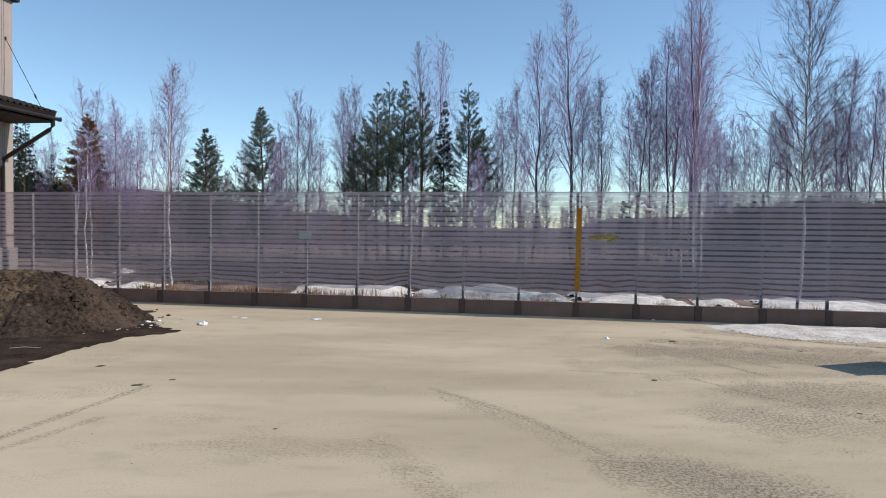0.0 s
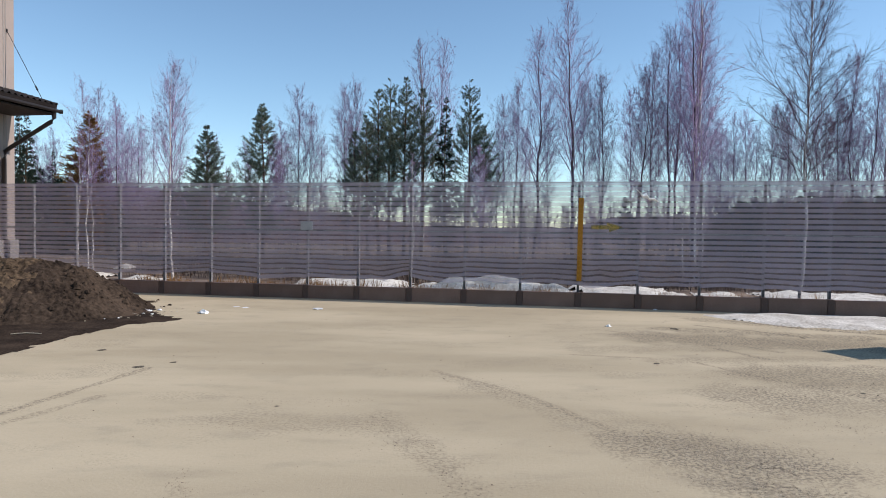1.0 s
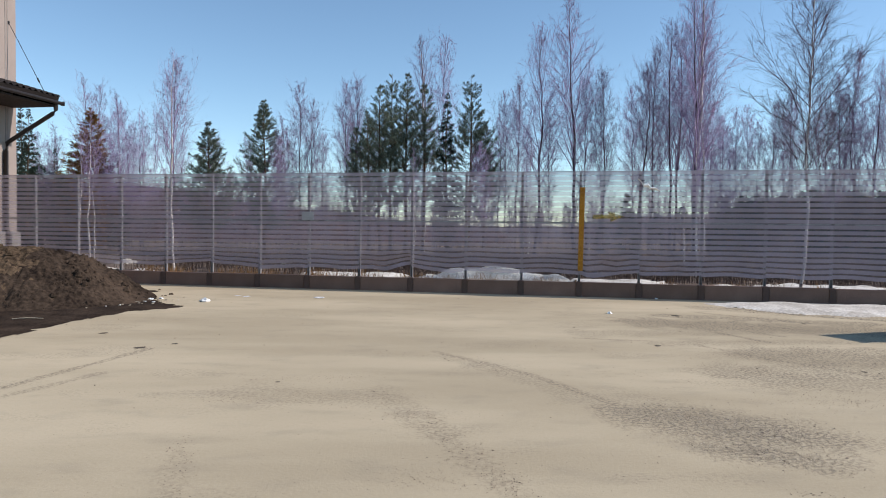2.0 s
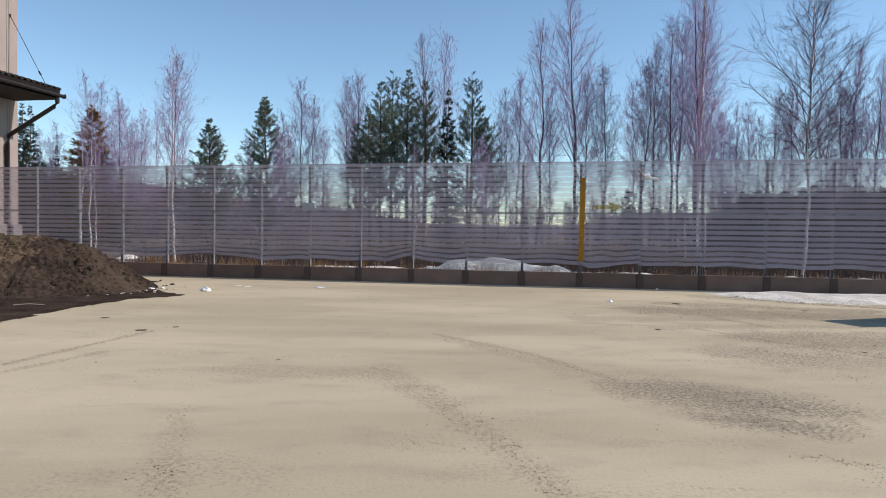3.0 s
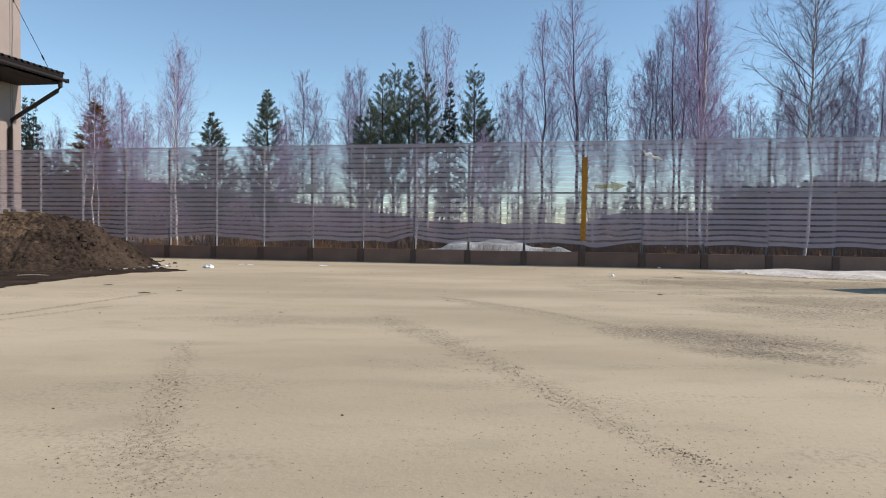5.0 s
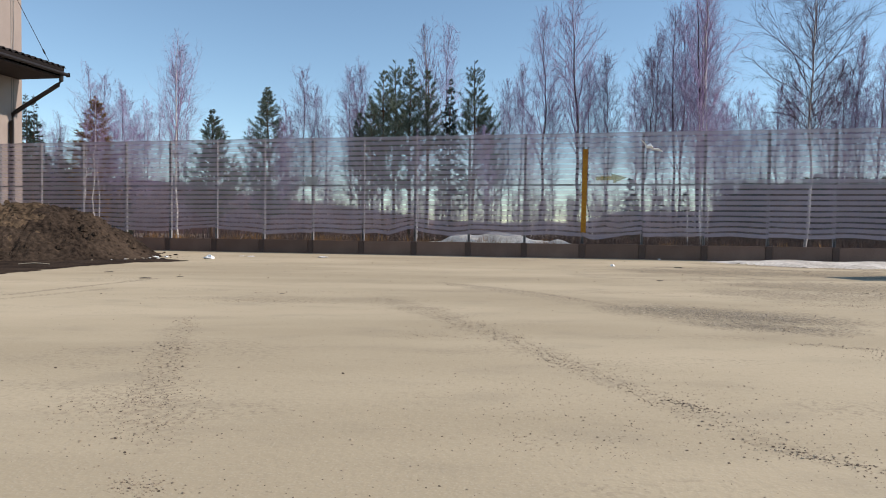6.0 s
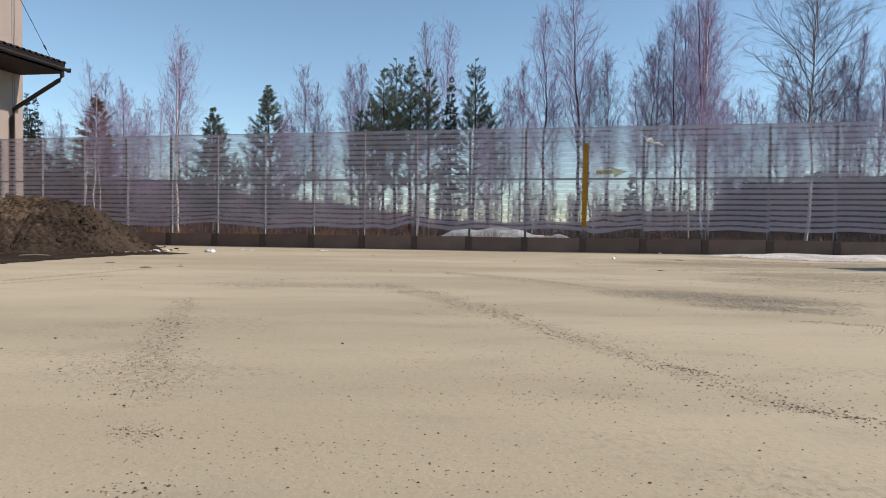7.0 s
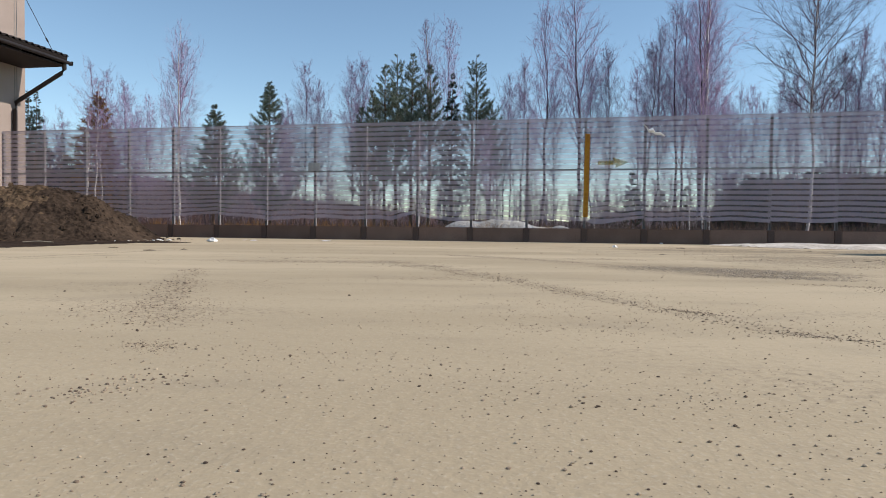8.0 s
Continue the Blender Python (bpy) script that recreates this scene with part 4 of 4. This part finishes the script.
put_birches("hazy", [(-47.9, 82, 14.0), (-48.4, 85, 13.8), (-41.1, 80, 20.2), (-33.8, 76, 15.6), (-39.1, 85, 15.6), (-35.5, 84, 16.8), (-15.15, 66, 13.5),
                     (-0.56, 80, 25.4), (4.87, 70, 13.3), (-54, 90, 15), (-44, 92, 14), (-30, 90, 15), (-25, 88, 14.5), (-20, 84, 14), (-44.5, 78, 12.5), (-37, 76, 13)])
put_birches("hazy", [(20, 88, 17), (26, 84, 16), (33, 82, 17), (40, 80, 18), (47, 82, 19), (10, 86, 16), (-8, 84, 16), (36, 74, 15), (30, 72, 13), (43, 72, 17)])
put_birches("fine", [(-34.2, 72, 15.7), (-13.4, 63, 15.8), (-12.5, 64, 14.7), (-9.2, 65, 16.5), (6.3, 74, 17.6), (9.3, 62, 14.5), (18.8, 70, 17.4), (23.95, 62, 14.1),
                     (23.9, 60, 12.7), (26.6, 63, 13.8), (27.35, 63, 14.3), (28.6, 64, 13.0), (-10.7, 60, 11), (-14.5, 59, 10.5), (2.9, 57, 10)])
put_birches("mid", [(-29.3, 74, 20.6), (-8.4, 67, 17.3), (7.3, 72, 18.7), (12.8, 63, 16.5), (14.1, 62, 17.3), (17.5, 62.7, 18.0), (18.9, 64, 19.6), (28.5, 60, 14.2),
                    (30.7, 62, 15.6), (34.0, 60, 16.4), (35.7, 60, 18.8), (35.0, 64, 16.1), (38.3, 60, 18.1), (32.2, 58, 13)])
put_birches("bold", [(7.9, 59.3, 20.6), (11.25, 60, 23.4), (22.4, 68, 22.7), (21.55, 60.1, 23.5), (20.0, 61, 21.4), (36.9, 60, 17.6), (4.6, 63, 13)])
put_birches("tall", [(-2.6, 78, 24.6), (21.85, 60.3, 25.4), (22.9, 63.5, 23.5)])

put_birches("hazy", [(-50, 78, 12), (-41.8, 83, 20), (-40.2, 86, 19.5), (-34.8, 79, 14.5), (-38.2, 82, 15), (-45, 88, 17), (-16.5, 74, 13.5), (-11, 76, 15), (-46.5, 83, 15), (-43.2, 86, 17), (-36.5, 80, 14), (-31.5, 82, 14), (-27.5, 80, 13), (-22.5, 78, 13), (-52, 84, 14), (44, 66, 16), (40.5, 68, 15), (47, 68, 17)])
rnd = random.Random(44)
put_birches("young", [(-24 + 66 * (k + rnd.random()) / 20, rnd.uniform(48, 76), rnd.uniform(3.6, 6.6)) for k in range(20)])
near = birch("birch_tree", "young birch with white trunk and spreading bare branches", birch_meshes(41, 12.4, 1.7, 0.0030, 26, 0.003, 0.40, 0.56, 0.0062, 8, 7, 0.011, 0.25, 0.85, 0.0, True, 9, 0.022), M_BARK)
plant(near, -15.0, 38.0, 12.4, 12.4, 40)
near = birch("birch_tree", "large bare birch with spreading branches close to the fence", birch_meshes(42, 14.3, 2.5, 0.0032, 72, 0.0, 0.30, 0.72, 0.0043, 12, 13, 0.0048, 0.2, 0.95, 0.0, True, 0, 0.026), M_SHADEBARK, M_NEARTWIG)
plant(near, 13.3, 25.6, 14.3, 14.3, 75)

SAPLINGS = [birch("birch_tree", "thin white-stemmed birch close behind the fence", birch_meshes(v, 10.0, 1.0, 0.0042, 24, lean, 0.45, 0.45, 0.0050, 6, 8), M_BARK) for v, lean in ((51, 0.03), (52, -0.02), (53, 0.0))]
for k, (x, y, h) in enumerate(((-24.0, 45.0, 9.6), (-23.0, 44.5, 10.4), (14.6, 40.0, 9.5), (-23.5, 46.0, 8.8), (15.0, 40.4, 10.0), (14.2, 41.0, 8.6), (15.6, 41.5, 9.0), (-2.2, 47.0, 8.5), (5.5, 46.0, 9.0), (9.4, 45.0, 8.0))):
    (plant if k < 3 else plant_copy)(SAPLINGS[k % 3], x, y, h, 10.0, 83 * k)

PINES = [conifer("pine_tree", "dark green young pine behind the fence", "pine tree", conifer_meshes(v, BASE, 3.5, 0.16, 0.34, 2.2, 0.25, 0.0, 0.95, 9, 26, 0.06, 0.30), M_NEEDLE) for v in (11, 12)]
TALL_PINES = [conifer("pine_tree", "pine with bare lower trunk in a clump behind the fence", "pine tree", conifer_meshes(v, BASE, 2.6, 0.28, 0.42, 1.1, 0.25, 0.0, 0.85, 9, 24, 0.05, 0.42, 0.2), M_NEEDLE) for v in (15, 16, 17)]
for k, (x, y, h) in enumerate(((-25.0, 72, 14.0), (-17.9, 68, 15.6), (-6.8, 61, 13.3), (-5.9, 62, 15.9), (-4.95, 62.6, 17.1), (-3.7, 63, 17.3), (-2.1, 64, 16.4), (1.95, 62, 16.8), (3.5, 63, 12.8), (-8.25, 63, 12.2))):
    pool = PINES if k < 2 else TALL_PINES
    (plant if k < 5 else plant_copy)(pool[k % 2] if k < 2 else pool[(k - 2) % 3], x, y, h, BASE, 70 * k, (1.35, 1.1)[k] if k < 2 else 1.08)
SPRUCES = [conifer("spruce_tree", "dark narrow spruce behind the fence", "spruce tree", conifer_meshes(v, BASE, 1.9, 0.04, 0.0, 2.0, 0.20, 0.25, 0.85, 8, 20, 0.08, 0.15), M_SPRUCE) for v in (21, 22)]
for k, (x, y, h) in enumerate(((0.1, 62.7, 15.5), (-42.6, 70, 15.0), (-49.2, 80, 17.0), (-45.4, 80, 12.0))):
    (plant if k < 2 else plant_copy)(SPRUCES[k % 2], x, y, h, BASE, 50 * k)
rusty = conifer("spruce_tree", "broad spruce with browned needles behind the fence", "spruce tree", conifer_meshes(25, BASE, 2.7, 0.04, 0.2, 2.2, 0.26, 0.1, 0.85, 9, 24, 0.07, 0.25), M_RUSTY)
plant(rusty, -40.0, 77, 16.2, BASE, 0, 1.5)
SMALL = conifer("spruce_tree", "small dark spruce in a thicket behind the fence", "spruce tree", conifer_meshes(28, BASE, 3.6, 0.02, 0.05, 0.5, 0.75, 0.2, 0.8, 6, 6, 0.13, 0.15), M_SPRUCE)
SMALL["group"] = "spruce thicket"
rnd = random.Random(77)
for k in range(56):
    x = rnd.uniform(24.9, 29.0) if k < 24 else rnd.uniform(26.0, 46)
    h = (5.7 + 0.9 * min(1, max(0, (x - 26) / 9))) * rnd.uniform(0.7, 1.1)
    (plant_copy if k else plant)(SMALL, x, rnd.uniform(61, 64), h, BASE, rnd.uniform(0, 360), 1.25)

for x, y, h in ((15.7, 60, 6.2), (16.6, 62, 5.0), (18.6, 61, 4.6), (21.4, 62.5, 5.2), (14.2, 63, 4.2)):
    plant_copy(SMALL, x, y, h, BASE, rnd.uniform(0, 360), 1.15)
for k in range(16):
    plant_copy(SMALL if k % 5 else SPRUCES[k % 2], -57 + 1.35 * k + rnd.uniform(-0.6, 0.6), rnd.uniform(72, 82), rnd.uniform(6.5, 10.5), BASE, rnd.uniform(0, 360), 1.1)


def build_far_woods():
    """Leafless woods far off, too many and too faint to tell apart."""
    rng = np.random.default_rng(31)
    off, V, F = 0, [], []
    count = 760
    for k in range(count):
        x = -115 + 240 * (k * 7 % count + rng.uniform(0, 1)) / count
        y = 86 + 95 * rng.uniform(0, 1) ** 1.3
        h = rng.uniform(4.5, 9.0) * (1.35 if x < -20 or x > 38 else 1.15) * (0.75 + 0.25 * y / 130)
        n1, n2 = 20, 11
        f = rng.uniform(0.1, 0.97, n1)
        az = rng.uniform(0, 6.28, n1)
        L = h * 0.24 * (1.05 - f) + 0.5
        p0 = np.c_[np.full(n1, x), np.full(n1, y), f * h - 0.4]
        d = unit(np.c_[0.6 * np.cos(az), 0.6 * np.sin(az), np.full(n1, 0.85)])
        P1 = np.stack([p0, p0 + d * L[:, None]], 1)
        t = rng.uniform(0.1, 1, (n1, n2, 1))
        q = (p0[:, None] + d[:, None] * L[:, None, None] * t).reshape(-1, 3)
        d2 = unit(np.repeat(d, n2, 0) + rng.normal(0, 0.5, (n1 * n2, 3)))
        trunk = np.array([[[x, y, -0.4], [x + rng.normal(0, 0.2), y, h * 0.5], [x, y, h]]])
        v, fc = tubes([(trunk, np.array([[0.07, 0.05, 0.015]]), 3), (P1, np.tile([[0.04, 0.0]], (n1, 1)), 3)])
        tv, tf = blades(q, d2, np.full(len(q), h * 0.10), 0.017, rng)
        fc = fc + [[i + len(v) for i in t] for t in tf]
        v = np.concatenate([v, tv])
        V.append(v)
        F += [[i + off for i in t] for t in fc]
        off += len(v)
    me = raw_mesh("far_woods", np.concatenate(V).tolist(), F)
    tagged(part("far_woods", me, M_FARTWIG), "faint leafless woods in the distance", "woods", kind="stuff")


build_far_woods()


# ---- dry grass behind the fence ----
def build_grass():
    rng = np.random.default_rng(9)
    tufts = rng.uniform(-3, 36, 150)
    tufts = tufts[rng.uniform(0, 1, 150) < np.where((tufts > 3) & (tufts < 18), 1.0, 0.5)]
    k = rng.integers(0, len(tufts), 6500)
    u = tufts[k] + rng.normal(0, 0.13, 6500)
    n = len(u)
    v = 0.45 + 1.3 * (k * 0.618 % 1) + rng.normal(0, 0.1, n)
    h = rng.uniform(0.25, 1.0, n) * (0.62 + 0.4 * (k * 0.37 % 1)) * np.where((u > 4) & (u < 18), 1.0, 0.8)
    cs, sn = math.cos(FENCE_TURN), math.sin(FENCE_TURN)
    x, y = FENCE_X + u * cs - v * sn, FENCE_Y + u * sn + v * cs
    z = np.array([ground_height(a, b) for a, b in zip(x, y)])
    lean = rng.normal(0, 0.30, (n, 2)) * h[:, None]
    w = rng.uniform(0.006, 0.012, n)
    base = np.c_[x, y, z]
    tip = np.c_[x + lean[:, 0], y + lean[:, 1], z + h]
    side = np.c_[w, w * 0.2, np.zeros(n)]
    mid = base * 0.45 + tip * 0.55 + np.c_[np.zeros((n, 2)), 0.05 * h]
    V = np.stack([base - side, base + side, mid + side * 0.8, mid - side * 0.8, tip], 1).reshape(-1, 3)
    F = []
    for i in range(n):
        F += [(5 * i, 5 * i + 1, 5 * i + 2, 5 * i + 3), (5 * i + 3, 5 * i + 2, 5 * i + 4)]
    tagged(part("dry_grass", raw_mesh("dry_grass", V.tolist(), F), M_GRASS), "dry yellow-brown grass behind the plinth", "grass", kind="stuff")


build_grass()


def build_undergrowth():
    """Dark leafless brush on the heath, denser towards the fence's near end."""
    rng = np.random.default_rng(19)
    n = 12500
    u = 42 * rng.uniform(0, 1, n) ** 0.7 - 4
    v = rng.uniform(13, 30, n)
    cs, sn = math.cos(FENCE_TURN), math.sin(FENCE_TURN)
    x, y = FENCE_X + u * cs - v * sn, FENCE_Y + u * sn + v * cs
    x = x * (1 + 0.012 * v)
    z = np.array([ground_height(a, b) for a, b in zip(x, y)])
    h = rng.uniform(0.5, 1.9, n) * (0.6 + 0.5 * (np.sin(x * 0.7) * np.sin(y * 0.5 + x * 0.2) + 1) / 2)
    base = np.c_[x, y, z - 0.05]
    lean = rng.normal(0, 0.22, (n, 2)) * h[:, None]
    P = np.stack([base, base + np.c_[lean * 0.4, h * 0.6], base + np.c_[lean, h]], 1)
    k = 2 * n
    i = rng.integers(0, n, k)
    q = P[i, 1] + (P[i, 2] - P[i, 1]) * rng.uniform(-0.6, 0.8, (k, 1))
    d = np.c_[rng.normal(0, 0.22, (k, 2)), rng.uniform(0.1, 0.5, k)]
    v, f = tubes([(P, np.tile([[0.012, 0.009, 0.004]], (n, 1)), 3)])
    tv, tf = blades(q, d, np.ones(k), 0.009, rng)
    me = raw_mesh("undergrowth", np.concatenate([v, tv]).tolist(), f + [[i + len(v) for i in t] for t in tf])
    tagged(part("undergrowth", me, M_BRUSH), "dark leafless brush on the heath behind the fence", "undergrowth", kind="stuff")


build_undergrowth()


# ---- gravel, litter, small things on the yard ----
def stone_shape(rng):
    bm = bmesh.new()
    bmesh.ops.create_icosphere(bm, subdivisions=1, radius=1)
    for v in bm.verts:
        v.co *= float(rng.uniform(0.72, 1.2))
        v.co.z *= 0.7
    vs = np.array([v.co[:] for v in bm.verts])
    fs = np.array([[v.index for v in f.verts] for f in bm.faces])
    bm.free()
    return vs, fs


def build_gravel():
    rng = np.random.default_rng(4)
    shapes = [stone_shape(rng) for _ in range(6)]
    patch = [(2.6, 8.7, 4.1, 7.8, 0.62, 7600, 0.9), (2.9, 7.4, 3.9, 6.9, 0.32, 2200, 0.85)]
    middle_track = [(-0.9, 9.8, 0.0, 7.7, 0.26, 420, 0.9), (0.0, 7.7, 0.55, 6.3, 0.24, 620, 0.9), (0.55, 6.3, 0.98, 4.9, 0.17, 620, 0.9), (0.98, 4.9, 1.33, 3.9, 0.16, 330, 0.85), (1.33, 3.9, 1.56, 3.1, 0.16, 240, 0.85),
                    (1.5, 3.15, 2.1, 2.5, 0.16, 330, 0.8), (1.0, 5.2, 2.3, 2.6, 0.4, 520, 0.75), (0.3, 4.4, 1.0, 3.2, 0.5, 380, 0.7), (1.36, 3.95, 1.5, 3.7, 0.05, 120, 1.0), (1.58, 3.05, 1.85, 2.8, 0.05, 160, 0.95),
                    (-0.86, 2.02, -1.05, 1.66, 0.1, 150, 0.95), (3.2, 6.1, 3.8, 5.8, 0.1, 170, 0.95), (3.5, 5.6, 4.4, 5.1, 0.3, 200, 0.9)]
    side_tracks = [(-2.0, 4.0, -1.5, 3.2, 0.42, 380, 0.75), (-2.9, 7.6, -2.35, 5.9, 0.13, 260, 0.85), (-2.35, 5.85, -1.78, 4.1, 0.18, 900, 0.85), (-1.78, 4.1, -1.35, 3.0, 0.22, 560, 0.8), (-1.22, 2.56, -1.08, 2.42, 0.1, 360, 0.6),
                   (0.1, 12.6, 1.8, 9.9, 0.22, 500, 0.9), (4.6, 11.5, 8.5, 12.0, 0.7, 900, 1.1)]
    tracks = patch + middle_track + side_tracks
    P, S = [], []
    for ax, ay, bx, by, w, n, k in tracks:
        t = rng.uniform(0, 1, n)
        off = rng.normal(0, w * 0.6, (n, 2))
        P.append(np.c_[ax + (bx - ax) * t + off[:, 0], ay + (by - ay) * t + off[:, 1]])
        S.append(np.exp(rng.normal(-5.6, 0.45, n)) * k)
    n = 6400
    y = 1.0 + 13 * rng.uniform(0, 1, n) ** 1.7
    P.append(np.c_[rng.uniform(-0.75, 0.75, n) * (y + 0.6), y])
    S.append(np.exp(rng.normal(-6.25, 0.5, n)))
    n = 260
    y = rng.uniform(12, 23, n)
    P.append(np.c_[rng.uniform(-0.5, 0.7, n) * y, y])
    S.append(np.exp(rng.normal(-4.8, 0.4, n)))
    for cx, cy, rx, ry, n in ((-1.2, 9.4, 0.9, 0.4, 900), (-2.5, 9.3, 0.8, 0.3, 600), (-2.0, 10.6, 0.9, 0.3, 400), (6.5, 10.6, 1.6, 0.8, 900), (-0.4, 8.6, 0.5, 0.3, 400), (-0.2, 6.4, 0.5, 0.3, 350), (5.6, 9.6, 1.2, 0.5, 900), (6.5, 14.0, 2.2, 0.7, 900), (2.6, 11.2, 1.2, 0.4, 500), (4.4, 5.4, 0.9, 0.4, 500), (-1.7, 3.9, 0.3, 0.25, 250), (0.6, 3.1, 0.6, 0.2, 200), (0.85, 1.75, 0.35, 0.3, 160), (0.1, 1.9, 0.7, 0.3, 220), (-0.5, 2.3, 0.5, 0.25, 140)):
        P.append(np.c_[cx + rng.normal(0, rx * 0.6, n), cy + rng.normal(0, ry * 0.6, n)])
        S.append(np.exp(rng.normal(-6.0, 0.4, n)) * (1 + 0.03 * cy))
    fine = np.arange(sum(len(p) for p in P)) < sum(t[5] for t in patch)
    P, S = np.concatenate(P), np.concatenate(S)
    S = np.minimum(S, 0.0036 + 0.0018 * P[:, 1])
    keep = (P[:, 1] > 0.9) & (P[:, 1] + 0.2048 * P[:, 0] < 24.3) & (P[:, 0] > -0.45 * P[:, 1] - 1)
    for name, pick, mat, label in (("gravel", keep & ~fine, M_STONE, "loose dark gravel stones scattered on the yard"), ("fine_gravel", keep & fine, M_GRIT, "patch of fine grey-brown gravel on the yard")):
        lay_stones(name, P[pick], S[pick], shapes, rng, mat, label)


def lay_stones(name, P, S, shapes, rng, mat, label):
    which = rng.integers(0, 6, len(P))
    V, F, off = [], [], 0
    for k, (vs, fs) in enumerate(shapes):
        p, s = P[which == k], S[which == k]
        a = rng.uniform(0, 6.28, len(p))
        c, sn = np.cos(a)[:, None], np.sin(a)[:, None]
        x = (vs[:, 0] * c - vs[:, 1] * sn) * s[:, None] + p[:, 0:1]
        y = (vs[:, 0] * sn + vs[:, 1] * c) * s[:, None] * 0.8 + p[:, 1:2]
        gz = np.array([ground_height(q[0], q[1]) for q in p])
        z = vs[:, 2] * s[:, None] * 0.85 + gz[:, None] + s[:, None] * 0.3
        V.append(np.stack([x, y, z], -1).reshape(-1, 3))
        F.append((fs[None] + (np.arange(len(p)) * len(vs))[:, None, None] + off).reshape(-1, 3))
        off += len(p) * len(vs)
    me = raw_mesh(name, np.concatenate(V).tolist(), np.concatenate(F).tolist())
    tagged(part(name, me, mat), label, "gravel", kind="stuff")


build_gravel()


def build_litter():
    """Paper, sticks and dark scraps lying on the yard."""
    rnd = random.Random(12)

    def scrap(x, y, size, mat, label, category, flat=0.5, rise=0.0):
        bm = bmesh.new()
        bmesh.ops.create_icosphere(bm, subdivisions=2, radius=size)
        for v in bm.verts:
            k = 0.75 + 0.6 * noise.noise(v.co * (1.6 / size) + Vector((x, y, 0)))
            v.co = Vector((v.co.x * k * 1.3, v.co.y * k, max(-0.3 * size, v.co.z * k * flat)))
        ob = part(category.replace(" ", "_"), bm, mat)
        ob.matrix_world = pose(x, y, ground_height(x, y) + rise + 0.25 * size * flat, 0, 0, rnd.uniform(0, 360))
        tagged(ob, label, category)

    for x, y, r, fl in ((-7.42, 21.2, 0.15, 0.8), (4.3, 24.0, 0.16, 0.5), (4.75, 23.9, 0.14, 0.5), (4.62, 19.25, 0.09, 0.6), (-9.3, 21.6, 0.12, 0.5), (-9.05, 21.9, 0.1, 0.5), (7.1, 23.1, 0.06, 0.6)):
        scrap(x, y, r, M_WHITE, "crumpled white paper lying on the yard", "paper scrap", fl)
    for x, y, r in ((-4.12, 22.5, 0.22), (-6.54, 22.7, 0.14), (-6.9, 22.9, 0.1)):
        scrap(x, y, r, M_WHITE, "flat white scrap lying on the gravel", "paper scrap", 0.12)
    clod = material("dried_mud", (0.06, 0.048, 0.036), (0.14, 0.112, 0.083), 4, 30, 0.95, 0.5)
    for x, y, r in ((-7.39, 14.85, 0.09), (-5.81, 13.07, 0.11), (-5.33, 13.55, 0.07), (6.35, 18.9, 0.13), (4.34, 14.0, 0.08), (7.07, 11.55, 0.06), (-2.5, 10.3, 0.04), (9.2, 17.6, 0.07)):
        scrap(x, y, r, clod, "dull brown clod of dried mud pressed into the gravel", "clod", 0.14)
    for k in range(60):
        t = rnd.random()
        x, y = -11.4 + 2.9 * t + rnd.gauss(0, 0.22), 18.5 + 2.9 * t + rnd.gauss(0, 0.4)
        scrap(x, y, rnd.uniform(0.018, 0.05), M_STICK if k % 4 else M_WHITE, "small pale scrap on the dark ground", "paper scrap", 0.5, 0.03)
    for x, y, ln, a in ((-10.1, 16.6, 0.7, 10), (-9.4, 20.6, 0.4, 5)):
        p = np.array([[[-ln / 2, 0, 0.03], [0, 0.03, 0.05], [ln / 2, 0, 0.03]]])
        st = part("stick", tube_mesh("stick", [(p, np.array([[0.012, 0.016, 0.010]]), 5)]), M_STICK)
        st.matrix_world = pose(x, y, ground_height(x, y) + 0.02, 0, 0, a)
        tagged(st, "pale bare stick lying on the dark ground", "stick")


build_litter()


def build_skip():
    """Skip-shaped stand-in for an unseen object just outside the view, added so that its shadow reaches the yard."""
    skip = new("waste_skip")
    skip.matrix_world = pose(11.9, 15.4, 0, 0, 0, 20)
    tagged(skip, "dark skip-shaped stand-in with sloping ends, unseen, added to cast a shadow", "waste skip")
    bm = bmesh.new()
    for (w, d, z) in ((0.55, 0.4, 0.12), (0.95, 0.48, 1.7)):
        for sx, sy in ((-1, -1), (1, -1), (1, 1), (-1, 1)):
            bm.verts.new((sx * w, sy * d, z))
    v = list(bm.verts)
    bm.faces.new(v[0:4][::-1])
    for i in range(4):
        bm.faces.new((v[i], v[(i + 1) % 4], v[4 + (i + 1) % 4], v[4 + i]))
    bmesh.ops.solidify(bm, geom=bm.faces[:], thickness=0.03)
    part("body", bm, M_SKIP, skip)
    part("rim", box(-1.0, 1.0, -0.54, -0.48, 1.64, 1.72, 0.01), M_SKIP, skip)
    part("rim", box(-1.0, 1.0, 0.48, 0.54, 1.64, 1.72, 0.01), M_SKIP, skip)
    part("skid", box(-0.5, 0.5, -0.38, -0.28, 0.0, 0.12, 0.01), M_SKIP, skip)
    part("skid", box(-0.5, 0.5, 0.28, 0.38, 0.0, 0.12, 0.01), M_SKIP, skip)


build_skip()
